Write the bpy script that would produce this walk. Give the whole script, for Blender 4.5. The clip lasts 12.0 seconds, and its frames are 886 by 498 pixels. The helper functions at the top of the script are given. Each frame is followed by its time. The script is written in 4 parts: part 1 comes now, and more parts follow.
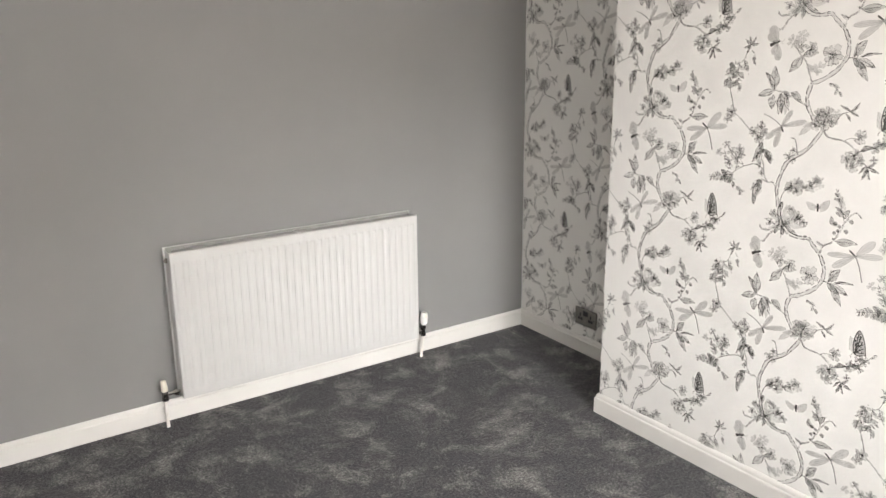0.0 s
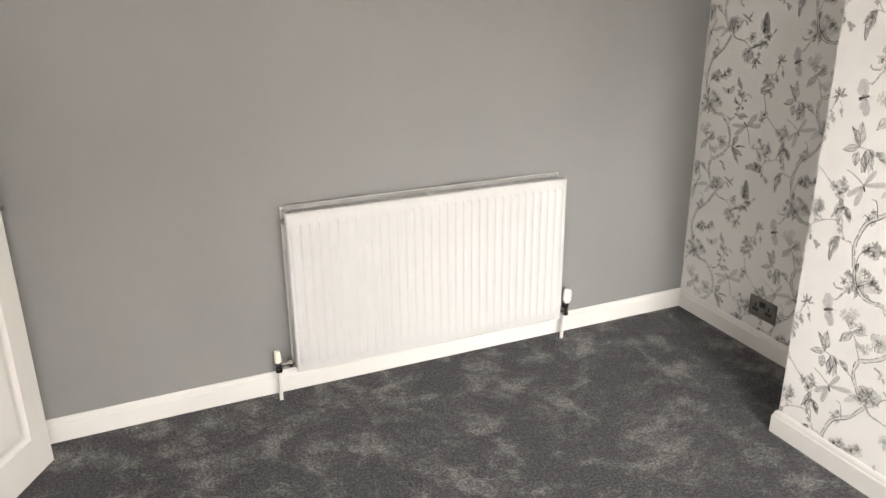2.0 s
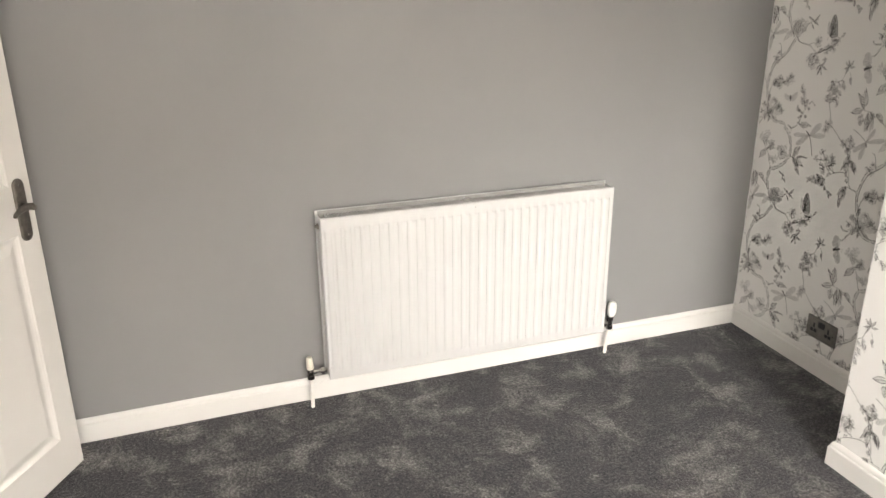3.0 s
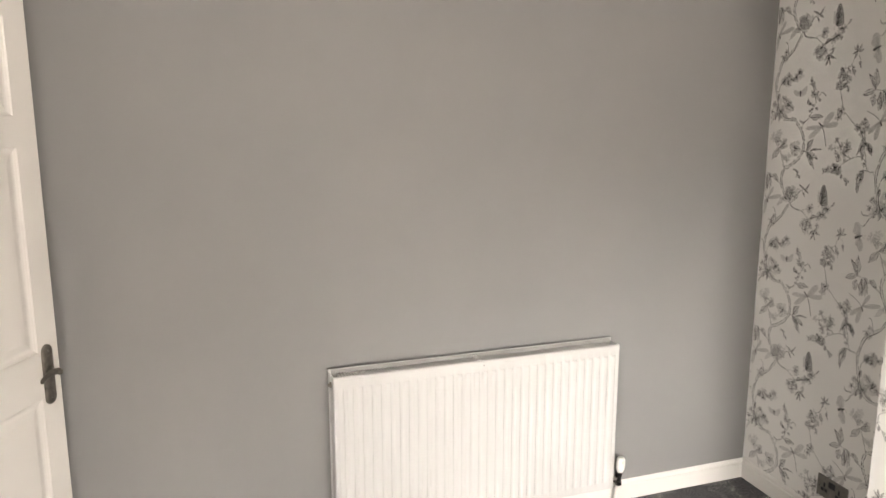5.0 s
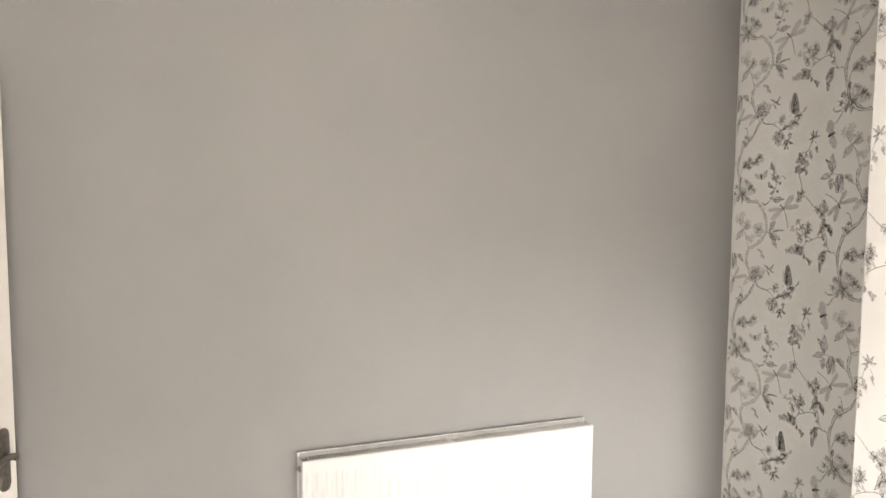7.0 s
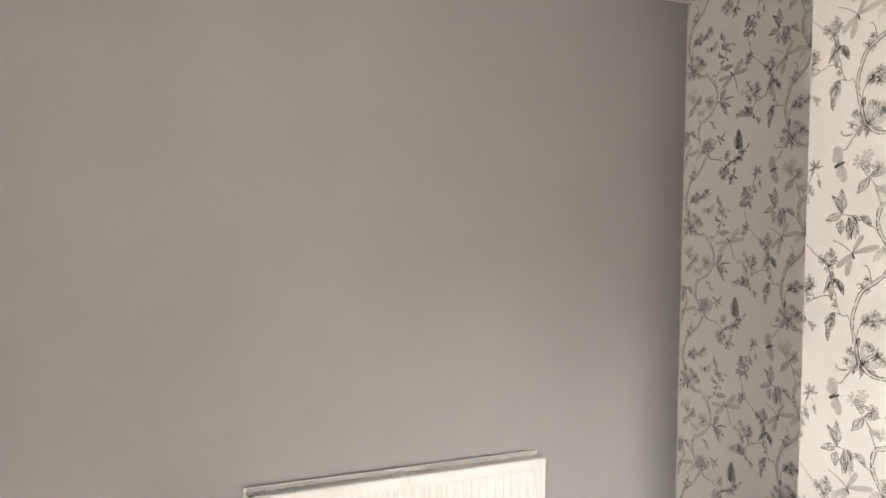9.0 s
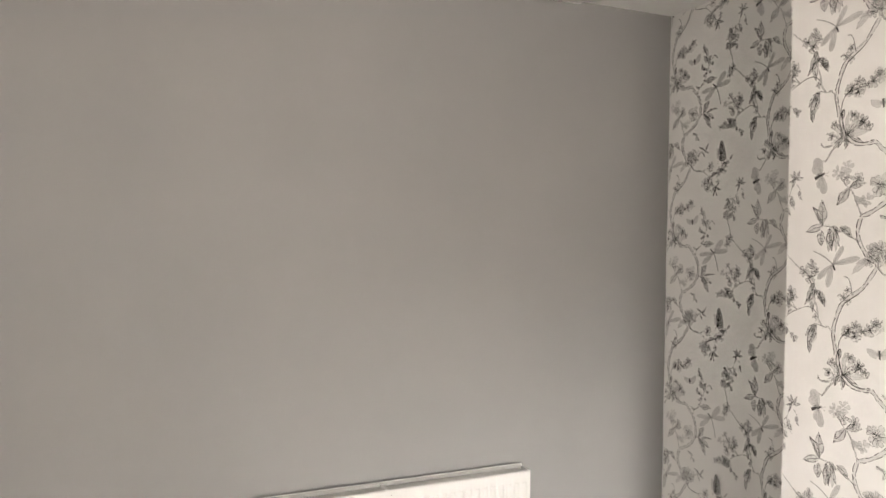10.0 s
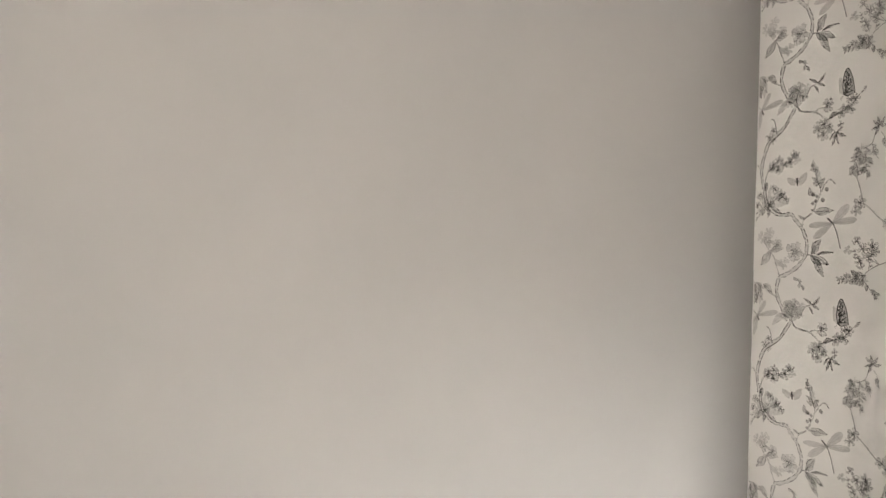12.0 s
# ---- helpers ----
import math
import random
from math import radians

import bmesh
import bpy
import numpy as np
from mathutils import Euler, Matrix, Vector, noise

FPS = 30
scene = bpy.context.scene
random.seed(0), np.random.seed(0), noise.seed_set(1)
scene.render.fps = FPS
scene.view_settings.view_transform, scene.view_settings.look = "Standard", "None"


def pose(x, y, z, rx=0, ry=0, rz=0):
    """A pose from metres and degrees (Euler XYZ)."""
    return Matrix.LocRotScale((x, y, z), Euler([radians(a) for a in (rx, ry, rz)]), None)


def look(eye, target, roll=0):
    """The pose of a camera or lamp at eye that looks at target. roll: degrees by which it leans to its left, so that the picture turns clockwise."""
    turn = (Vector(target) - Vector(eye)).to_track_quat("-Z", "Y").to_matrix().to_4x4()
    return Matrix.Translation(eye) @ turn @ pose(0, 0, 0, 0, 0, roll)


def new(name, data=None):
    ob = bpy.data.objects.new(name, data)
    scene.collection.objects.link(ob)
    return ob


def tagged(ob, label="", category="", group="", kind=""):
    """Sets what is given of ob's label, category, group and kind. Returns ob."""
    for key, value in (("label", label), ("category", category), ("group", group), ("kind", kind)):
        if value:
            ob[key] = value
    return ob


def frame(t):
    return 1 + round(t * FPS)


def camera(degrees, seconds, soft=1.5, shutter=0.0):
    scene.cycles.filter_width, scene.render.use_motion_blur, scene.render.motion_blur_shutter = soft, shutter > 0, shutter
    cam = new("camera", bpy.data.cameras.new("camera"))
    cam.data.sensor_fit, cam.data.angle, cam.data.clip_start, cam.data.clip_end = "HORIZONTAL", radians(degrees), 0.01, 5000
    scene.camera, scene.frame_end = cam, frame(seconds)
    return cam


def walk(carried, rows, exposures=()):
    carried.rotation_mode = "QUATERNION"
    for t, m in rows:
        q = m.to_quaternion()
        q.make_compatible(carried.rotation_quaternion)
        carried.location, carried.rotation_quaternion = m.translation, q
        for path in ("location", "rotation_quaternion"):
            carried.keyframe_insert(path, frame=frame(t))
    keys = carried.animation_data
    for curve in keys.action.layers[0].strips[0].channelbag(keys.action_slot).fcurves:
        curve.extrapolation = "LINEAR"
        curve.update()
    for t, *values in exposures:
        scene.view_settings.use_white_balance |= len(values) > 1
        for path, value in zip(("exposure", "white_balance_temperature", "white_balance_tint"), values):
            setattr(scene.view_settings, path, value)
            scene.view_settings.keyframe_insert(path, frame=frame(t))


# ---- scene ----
cam = camera(60.4, 12.0)
PATH = [
    (0, (-2.587, -3.002, 1.49), (-1.49, -1.412, 0.972), -0.6),
    (0.5, (-2.568, -2.993, 1.477), (-1.533, -1.378, 0.909), -0.6),
    (1, (-2.519, -2.939, 1.457), (-1.6, -1.274, 0.838), -0.7),
    (1.5, (-2.446, -2.764, 1.481), (-1.646, -1.054, 0.819), -0.7),
    (2, (-2.368, -2.584, 1.496), (-1.608, -0.863, 0.817), -0.5),
    (2.5, (-2.292, -2.512, 1.484), (-1.579, -0.773, 0.801), -0.5),
    (2.7, (-2.283, -2.509, 1.484), (-1.607, -0.756, 0.798), -0.5),
    (4.3, (-2.299, -2.544, 1.643), (-1.726, -0.709, 1.092), -0.4),
    (4.5, (-2.301, -2.531, 1.654), (-1.711, -0.688, 1.147), -0.2),
    (5, (-2.315, -2.556, 1.661), (-1.669, -0.702, 1.281), -0.0),
    (5.5, (-2.322, -2.551, 1.653), (-1.639, -0.694, 1.362), 0.1),
    (6, (-2.331, -2.56, 1.654), (-1.628, -0.703, 1.411), 0.2),
    (6.5, (-2.331, -2.551, 1.654), (-1.619, -0.693, 1.45), 0.3),
    (7, (-2.329, -2.554, 1.662), (-1.597, -0.701, 1.487), 0.4),
    (9, (-2.289, -2.575, 1.645), (-1.469, -0.752, 1.566), 0.7),
    (9.5, (-2.283, -2.577, 1.64), (-1.453, -0.758, 1.583), 0.7),
    (10, (-2.259, -2.577, 1.644), (-1.418, -0.763, 1.596), 0.7),
    (10.5, (-2.206, -2.546, 1.628), (-1.355, -0.737, 1.595), 0.9),
    (11, (-2.153, -2.418, 1.597), (-1.303, -0.608, 1.557), 0.8),
    (11.5, (-2.118, -2.089, 1.633), (-1.224, -0.302, 1.542), 0.8),
    (12, (-2.028, -1.727, 1.607), (-1.113, 0.048, 1.499), 0.3),
]
EXPOSURE = [(0, 0.47, 6350, 10), (1, 0.62, 6480, 10), (2.1, 0.70, 6520, 10), (2.6, 0.76, 6650, 10), (4.5, 0.68, 6700, 12), (5.5, 0.82, 6850, 12), (6.5, 1.06, 6780, 11),
            (7.2, 1.08, 6750, 11), (9, 0.74, 6700, 11), (10.5, 0.70, 6700, 12), (11.2, 0.76, 6700, 12), (12, 1.18, 6700, 11)]
walk(cam, [(t, look(eye, target, roll)) for t, eye, target, roll in PATH], EXPOSURE)

# ================= world, sun, lights =================
ROOM_W, ROOM_D, ROOM_H = 3.135, 4.30, 2.580      # along x, along y, height
WALL_X, WALL_Y = 0.015, 0.015                    # inner faces of the far walls
BREAST_DEPTH, BREAST_S0, BREAST_S1 = 0.388, 1.012, 2.66   # depth at its first corner; start and end along the east wall
BREAST_TURN = radians(1.7)                       # its face runs out of true with the wall behind
WIN_X0, WIN_X1, WIN_Z0, WIN_Z1 = -2.92, -0.92, 0.92, 2.16

SUN_ELEVATION, SUN_AZIMUTH = 12.0, 197.0         # veiled sky, brightest low behind the walker; azimuth clockwise from +y
SKY_STRENGTH, SUN_STRENGTH = 0.12, 1.8

world = bpy.data.worlds.new("world")
scene.world = world
world.use_nodes = True
wn = world.node_tree
wn.nodes.clear()
sky = wn.nodes.new("ShaderNodeTexSky")
sky.sky_type, sky.sun_disc = "NISHITA", False
sky.sun_elevation, sky.sun_rotation = radians(SUN_ELEVATION), radians(SUN_AZIMUTH)
bg = wn.nodes.new("ShaderNodeBackground")
bg.inputs["Strength"].default_value = SKY_STRENGTH
out = wn.nodes.new("ShaderNodeOutputWorld")
wn.links.new(sky.outputs[0], bg.inputs["Color"])
wn.links.new(bg.outputs[0], out.inputs["Surface"])

sun_data = bpy.data.lights.new("sun", "SUN")
sun_data.energy, sun_data.angle, sun_data.color = SUN_STRENGTH, radians(16), (1.0, 0.975, 0.94)
sun = new("sun", sun_data)
_a, _e = radians(SUN_AZIMUTH), radians(SUN_ELEVATION)
_to_sun = Vector((math.sin(_a) * math.cos(_e), math.cos(_a) * math.cos(_e), math.sin(_e)))
sun.matrix_world = look(_to_sun * 30, (0, 0, 0))

BACK_Y = WALL_Y - ROOM_D


# daylight in the opening of the window behind the walker
LAMP_W, LAMP_COLOUR = 28.0, (1.0, 0.90, 0.81)
lamp_data = bpy.data.lights.new("window_daylight", "AREA")
lamp_data.shape, lamp_data.size, lamp_data.size_y = "RECTANGLE", WIN_X1 - WIN_X0 - 0.12, WIN_Z1 - WIN_Z0 - 0.12
lamp_data.energy, lamp_data.color = LAMP_W, LAMP_COLOUR
lamp_data.spread = radians(134)                   # beam narrowed in place of houses opposite cutting the sky off low down
lamp = new("window_daylight", lamp_data)
LAMP_AT = Vector(((WIN_X0 + WIN_X1) / 2, BACK_Y - 0.30, (WIN_Z0 + WIN_Z1) / 2 - 0.05))   # just outside, leaning up like the bright ground and houses it stands for
lamp.matrix_world = look(LAMP_AT, LAMP_AT + Vector((0.15, math.cos(radians(14)), math.sin(radians(14)))))

# an added lamp standing in for the open sky over the roofs opposite: the head of the window cuts it off from the upper
# parts of the far walls
SKY_LAMP_W, SKY_LAMP_COLOUR, ROOF_LINE = 1120.0, (1.0, 0.978, 0.945), 2.95
sky_lamp_data = bpy.data.lights.new("open_sky_stand_in", "AREA")
sky_lamp_data.shape, sky_lamp_data.size, sky_lamp_data.size_y = "RECTANGLE", 7.0, 3.0
sky_lamp_data.energy, sky_lamp_data.color = SKY_LAMP_W, SKY_LAMP_COLOUR
sky_lamp = new("open_sky_stand_in", sky_lamp_data)
SKY_LAMP_AT = Vector(((WIN_X0 + WIN_X1) / 2 + 0.4, BACK_Y - 3.3, ROOF_LINE + 1.4))
sky_lamp.matrix_world = look(SKY_LAMP_AT, ((WIN_X0 + WIN_X1) / 2, BACK_Y + 1.5, 0.9))

# ================= materials =================
def material(name, colour, rough=0.6, metal=0.0, spec=0.5):
    m = bpy.data.materials.new(name)
    m.use_nodes = True
    b = m.node_tree.nodes["Principled BSDF"]
    b.inputs["Base Color"].default_value = (*colour, 1)
    b.inputs["Roughness"].default_value = rough
    b.inputs["Metallic"].default_value = metal
    b.inputs["Specular IOR Level"].default_value = spec
    return m


def node(m, kind, **values):
    n = m.node_tree.nodes.new(kind)
    for key, value in values.items():
        n.inputs[key].default_value = value
    return n


def link(m, a, b):
    m.node_tree.links.new(a, b)


def coords(m):
    return node(m, "ShaderNodeTexCoord").outputs["Object"]


def noise_of(m, scale, detail=4.0, rough=0.55, vector=None):
    n = node(m, "ShaderNodeTexNoise", Scale=scale, Detail=detail, Roughness=rough)
    link(m, vector or coords(m), n.inputs["Vector"])
    return n.outputs["Fac"]


def ramp_of(m, fac, stops):
    r = m.node_tree.nodes.new("ShaderNodeValToRGB")
    e = r.color_ramp.elements
    while len(e) < len(stops):
        e.new(0.5)
    for el, (p, c) in zip(e, stops):
        el.position, el.color = p, (*c, 1) if len(c) == 3 else c
    link(m, fac, r.inputs["Fac"])
    return r.outputs["Color"]


def bump_of(m, height, strength, distance, under=None):
    b = node(m, "ShaderNodeBump", Strength=strength, Distance=distance)
    link(m, height, b.inputs["Height"])
    if under:
        link(m, under, b.inputs["Normal"])
    return b.outputs["Normal"]


def bsdf(m):
    return m.node_tree.nodes["Principled BSDF"]


def varied(name, a, b, scale, rough, fine=None, bump=(0.1, 0.001), metal=0.0, spec=0.5, ramp=(0.3, 0.7)):
    """A surface whose colour drifts between a and b, with a fine grain in relief."""
    m = material(name, a, rough, metal, spec)
    link(m, ramp_of(m, noise_of(m, scale), [(ramp[0], a), (ramp[1], b)]), bsdf(m).inputs["Base Color"])
    g = noise_of(m, fine or scale * 30, 3.0)
    link(m, bump_of(m, g, *bump), bsdf(m).inputs["Normal"])
    return m


def grey_paint():
    m = material("grey_emulsion", (0.310, 0.308, 0.308), 0.62, spec=0.35)
    broad = ramp_of(m, noise_of(m, 1.1, 3), [(0.3, (0.252, 0.250, 0.251)), (0.7, (0.279, 0.273, 0.270))])
    link(m, broad, bsdf(m).inputs["Base Color"])
    stipple = noise_of(m, 420, 2)
    sweep = noise_of(m, 9, 4)
    n = bump_of(m, sweep, 0.10, 0.004)
    link(m, bump_of(m, stipple, 0.25, 0.0006, n), bsdf(m).inputs["Normal"])
    r = ramp_of(m, noise_of(m, 4, 5), [(0.3, (0.55,) * 3), (0.7, (0.7,) * 3)])
    link(m, r, bsdf(m).inputs["Roughness"])
    return m


def paper_ground():
    m = material("wallpaper_ground", (0.76, 0.745, 0.72), 0.72, spec=0.3)
    c = ramp_of(m, noise_of(m, 2.2, 3), [(0.3, (0.845, 0.835, 0.81)), (0.7, (0.87, 0.86, 0.835))])
    link(m, c, bsdf(m).inputs["Base Color"])
    n = bump_of(m, noise_of(m, 6, 3), 0.12, 0.004)
    link(m, bump_of(m, noise_of(m, 500, 2), 0.15, 0.0005, n), bsdf(m).inputs["Normal"])
    return m


def carpet_material():
    m = material("grey_twist_carpet", (0.08, 0.078, 0.082), 0.95, spec=0.15)
    t = m.node_tree
    # brushed patches of pile lying one way or the other
    warp = node(m, "ShaderNodeTexNoise", Scale=3.0, Detail=3.0)
    link(m, coords(m), warp.inputs["Vector"])
    mix = t.nodes.new("ShaderNodeMixRGB")
    mix.blend_type, mix.inputs["Fac"].default_value = "ADD", 0.35
    link(m, coords(m), mix.inputs[1])
    link(m, warp.outputs["Color"], mix.inputs[2])
    patch = noise_of(m, 5.6, 9.0, 0.64, mix.outputs[0])
    clump = noise_of(m, 46, 4.0, 0.7)
    push = t.nodes.new('ShaderNodeMath')
    push.operation, push.inputs[1].default_value = 'MULTIPLY_ADD', 0.24
    link(m, clump, push.inputs[0])
    link(m, patch, push.inputs[2])
    lay = ramp_of(m, push.outputs[0], [(0.58, (0.0,) * 3), (0.65, (0.20,) * 3), (0.70, (0.55,) * 3), (0.78, (1.0,) * 3)])
    tuft = noise_of(m, 112, 6.0, 0.88)
    dark = ramp_of(m, tuft, [(0.38, (0.016, 0.016, 0.019)), (0.5, (0.055, 0.054, 0.060)), (0.62, (0.18, 0.174, 0.182))])
    pale = ramp_of(m, tuft, [(0.38, (0.075, 0.072, 0.070)), (0.5, (0.20, 0.192, 0.184)), (0.62, (0.54, 0.525, 0.51))])
    both = t.nodes.new("ShaderNodeMixRGB")
    link(m, lay, both.inputs["Fac"])
    link(m, dark, both.inputs[1])
    link(m, pale, both.inputs[2])
    link(m, both.outputs[0], bsdf(m).inputs["Base Color"])
    n = bump_of(m, patch, 0.5, 0.02)
    link(m, bump_of(m, tuft, 0.9, 0.006, n), bsdf(m).inputs["Normal"])
    bsdf(m).inputs["Sheen Weight"].default_value = 0.12
    return m


MAT_WALL = grey_paint()
MAT_PAPER = paper_ground()
MAT_CARPET = carpet_material()
MAT_PLAIN = varied("off_white_emulsion", (0.74, 0.73, 0.71), (0.78, 0.77, 0.75), 1.5, 0.7, 300, (0.15, 0.0006))
MAT_CEIL = varied("white_ceiling_emulsion", (0.76, 0.75, 0.73), (0.80, 0.79, 0.77), 1.5, 0.75, 260, (0.2, 0.0008))
MAT_GLOSS = varied("white_satinwood_paint", (0.74, 0.725, 0.695), (0.78, 0.765, 0.735), 2.5, 0.33, 90, (0.10, 0.0006), spec=0.5)
MAT_DOOR = varied("white_door_paint", (0.78, 0.755, 0.715), (0.81, 0.79, 0.75), 3.0, 0.38, 160, (0.14, 0.0006))
MAT_RAD = varied("white_radiator_enamel", (0.575, 0.573, 0.562), (0.60, 0.597, 0.587), 3.0, 0.40, 120, (0.05, 0.0004), spec=0.35)
MAT_FIN = varied("shaded_steel_convector", (0.50, 0.497, 0.482), (0.56, 0.556, 0.54), 20, 0.5)
# darker than the enamel: the shade inside the radiator put into the colour
MAT_INNER_SHADE = varied("inner_shade_grey", (0.27, 0.267, 0.256), (0.33, 0.327, 0.314), 20, 0.5)
MAT_CHROME = varied("chromed_brass", (0.55, 0.53, 0.50), (0.68, 0.66, 0.63), 40, 0.18, 300, (0.05, 0.0005), metal=1.0)
MAT_DARK_CHROME = varied("dark_chrome", (0.10, 0.095, 0.09), (0.30, 0.285, 0.27), 70, 0.25, 300, (0.1, 0.0005), metal=1.0)
MAT_CAP = varied("cream_plastic", (0.72, 0.68, 0.58), (0.78, 0.74, 0.64), 30, 0.4)
MAT_TRV = varied("white_plastic", (0.80, 0.79, 0.76), (0.84, 0.83, 0.80), 30, 0.35)
MAT_PIPE = varied("white_painted_pipe", (0.76, 0.73, 0.68), (0.82, 0.80, 0.76), 25, 0.35)
MAT_PEWTER = varied("antique_pewter", (0.17, 0.155, 0.135), (0.27, 0.25, 0.22), 60, 0.36, 400, (0.2, 0.0006), metal=0.85)
MAT_STEEL = varied("brushed_steel_plate", (0.20, 0.187, 0.168), (0.27, 0.252, 0.228), 50, 0.35, 600, (0.1, 0.0004), metal=0.9)
MAT_BLACK = varied("black_plastic", (0.018, 0.018, 0.02), (0.03, 0.03, 0.032), 30, 0.4)
MAT_UPVC = varied("white_upvc", (0.78, 0.78, 0.77), (0.82, 0.82, 0.81), 4, 0.3)
MAT_EARTH = varied("pale_paving_ground", (0.24, 0.22, 0.19), (0.34, 0.31, 0.27), 0.8, 0.9, 12, (0.3, 0.01))
MAT_FACADE = varied("warm_buff_brick", (0.36, 0.29, 0.22), (0.44, 0.36, 0.28), 0.6, 0.9, 8, (0.3, 0.01))
MAT_INK = varied("dark_grey_ink", (0.055, 0.054, 0.052), (0.115, 0.112, 0.108), 60, 0.7)
MAT_MID = varied("mid_grey_ink", (0.40, 0.393, 0.382), (0.52, 0.51, 0.498), 60, 0.7)
MAT_FAINT = varied("faint_grey_tint", (0.70, 0.69, 0.67), (0.77, 0.76, 0.74), 50, 0.72)
MAT_WASH = varied("pale_grey_wash", (0.64, 0.63, 0.61), (0.73, 0.72, 0.70), 45, 0.7)


def glass():
    m = bpy.data.materials.new("window_glass")
    m.use_nodes = True
    b = m.node_tree.nodes["Principled BSDF"]
    b.inputs["Roughness"].default_value, b.inputs["Transmission Weight"].default_value, b.inputs["IOR"].default_value = 0.0, 1.0, 1.45
    return m


MAT_GLASS = glass()


# ================= mesh helpers =================
def part(name, bm, mat, parent=None, label="", smooth=False):
    """Link a bmesh as one mesh object under a thing."""
    me = bpy.data.meshes.new(name)
    bmesh.ops.recalc_face_normals(bm, faces=bm.faces)
    bm.to_mesh(me)
    bm.free()
    me.materials.append(mat)
    if smooth:
        me.shade_smooth()
        me.set_sharp_from_angle(angle=radians(35))
    ob = new(name, me)
    ob.parent = parent
    return tagged(ob, label) if label else ob


def box(bm, x0, y0, z0, x1, y1, z1):
    vs = [bm.verts.new(c) for c in ((x0, y0, z0), (x1, y0, z0), (x1, y1, z0), (x0, y1, z0), (x0, y0, z1), (x1, y0, z1), (x1, y1, z1), (x0, y1, z1))]
    fs = [bm.faces.new([vs[i] for i in f]) for f in ((3, 2, 1, 0), (4, 5, 6, 7), (0, 1, 5, 4), (1, 2, 6, 5), (2, 3, 7, 6), (3, 0, 4, 7))]
    return vs, fs


def boxes(*rows, bevel=0.0, segments=2):
    bm = bmesh.new()
    for r in rows:
        box(bm, min(r[0], r[3]), min(r[1], r[4]), min(r[2], r[5]), max(r[0], r[3]), max(r[1], r[4]), max(r[2], r[5]))
    if bevel:
        bmesh.ops.bevel(bm, geom=bm.edges[:], offset=bevel, segments=segments, affect="EDGES", profile=0.5)
    return bm


def frame_of(direction):
    d = Vector(direction).normalized()
    side = d.orthogonal().normalized()
    return side, d.cross(side)


def turned(bm, base, direction, profile, sides=20):
    """A solid of revolution: profile rows (distance along, radius)."""
    d = Vector(direction).normalized()
    a, b = frame_of(d)
    base = Vector(base)
    rings = []
    for s, r in profile:
        if r <= 1e-6:
            rings.append([bm.verts.new(base + d * s)])
        else:
            rings.append([bm.verts.new(base + d * s + (a * math.cos(t) + b * math.sin(t)) * r) for t in (2 * math.pi * k / sides for k in range(sides))])
    for lo, hi in zip(rings, rings[1:]):
        n = max(len(lo), len(hi))
        for k in range(n):
            q = [lo[k % len(lo)], lo[(k + 1) % len(lo)], hi[(k + 1) % len(hi)], hi[k % len(hi)]]
            q = list(dict.fromkeys(q))
            if len(q) > 2:
                bm.faces.new(q)
    for end in (rings[0], rings[-1]):
        if len(end) > 2:
            bm.faces.new(end)
    return bm


def swept(bm, points, radii, sides=12, squash=1.0, up=(0, 0, 1)):
    """A tube along points, with a radius at each."""
    pts = [Vector(p) for p in points]
    rings = []
    for k, p in enumerate(pts):
        d = (pts[min(k + 1, len(pts) - 1)] - pts[max(k - 1, 0)]).normalized()
        a = Vector(up).cross(d)
        a = a.normalized() if a.length > 1e-4 else d.orthogonal().normalized()
        b = d.cross(a)
        rings.append([bm.verts.new(p + a * math.cos(t) * radii[k] * squash + b * math.sin(t) * radii[k]) for t in (2 * math.pi * j / sides for j in range(sides))])
    for lo, hi in zip(rings, rings[1:]):
        for j in range(sides):
            bm.faces.new([lo[j], lo[(j + 1) % sides], hi[(j + 1) % sides], hi[j]])
    bm.faces.new(rings[0][::-1])
    bm.faces.new(rings[-1])
    return bm


def extruded(bm, outline, start, end, out_dir, cut0=0.0, cut1=0.0):
    """A moulding: outline rows (proud, height) run from start to end; cut: how far each end is mitred back per metre proud."""
    s, e, o = Vector(start), Vector(end), Vector(out_dir)
    run = (e - s).normalized()
    ends = []
    for at, cut in ((s, cut0), (e, cut1)):
        ends.append([bm.verts.new(at + o * p + Vector((0, 0, h)) + run * cut * p) for p, h in outline])
    n = len(outline)
    for k in range(n):
        bm.faces.new([ends[0][k], ends[0][(k + 1) % n], ends[1][(k + 1) % n], ends[1][k]])
    bm.faces.new(ends[0][::-1])
    bm.faces.new(ends[1])
    return bm


def structure(ob, label, category=""):
    return tagged(ob, label, category, kind="structure")


def thing(name, label, category, at=(0, 0, 0), group=""):
    e = new(name)
    e.empty_display_size = 0.05
    e.location = at
    return tagged(e, label, category, group)


# ================= the shell of the room =================
X0, X1 = WALL_X - ROOM_W, WALL_X
Y0, Y1 = BACK_Y, WALL_Y
T = 0.12
DOOR_Y0, DOOR_Y1, DOOR_H = -1.62, -0.83, 2.0

BOW_X, BOW_Y = -2.15, Y1 - 0.022            # the grey wall bows slightly into the room towards the door


def plan_slab(outline, z0, z1):
    bm = bmesh.new()
    lo = [bm.verts.new((x, y, z0)) for x, y in outline]
    hi = [bm.verts.new((x, y, z1)) for x, y in outline]
    n = len(outline)
    bm.faces.new(lo)
    bm.faces.new(hi)
    for k in range(n):
        bm.faces.new([lo[k], lo[(k + 1) % n], hi[(k + 1) % n], hi[k]])
    return bm


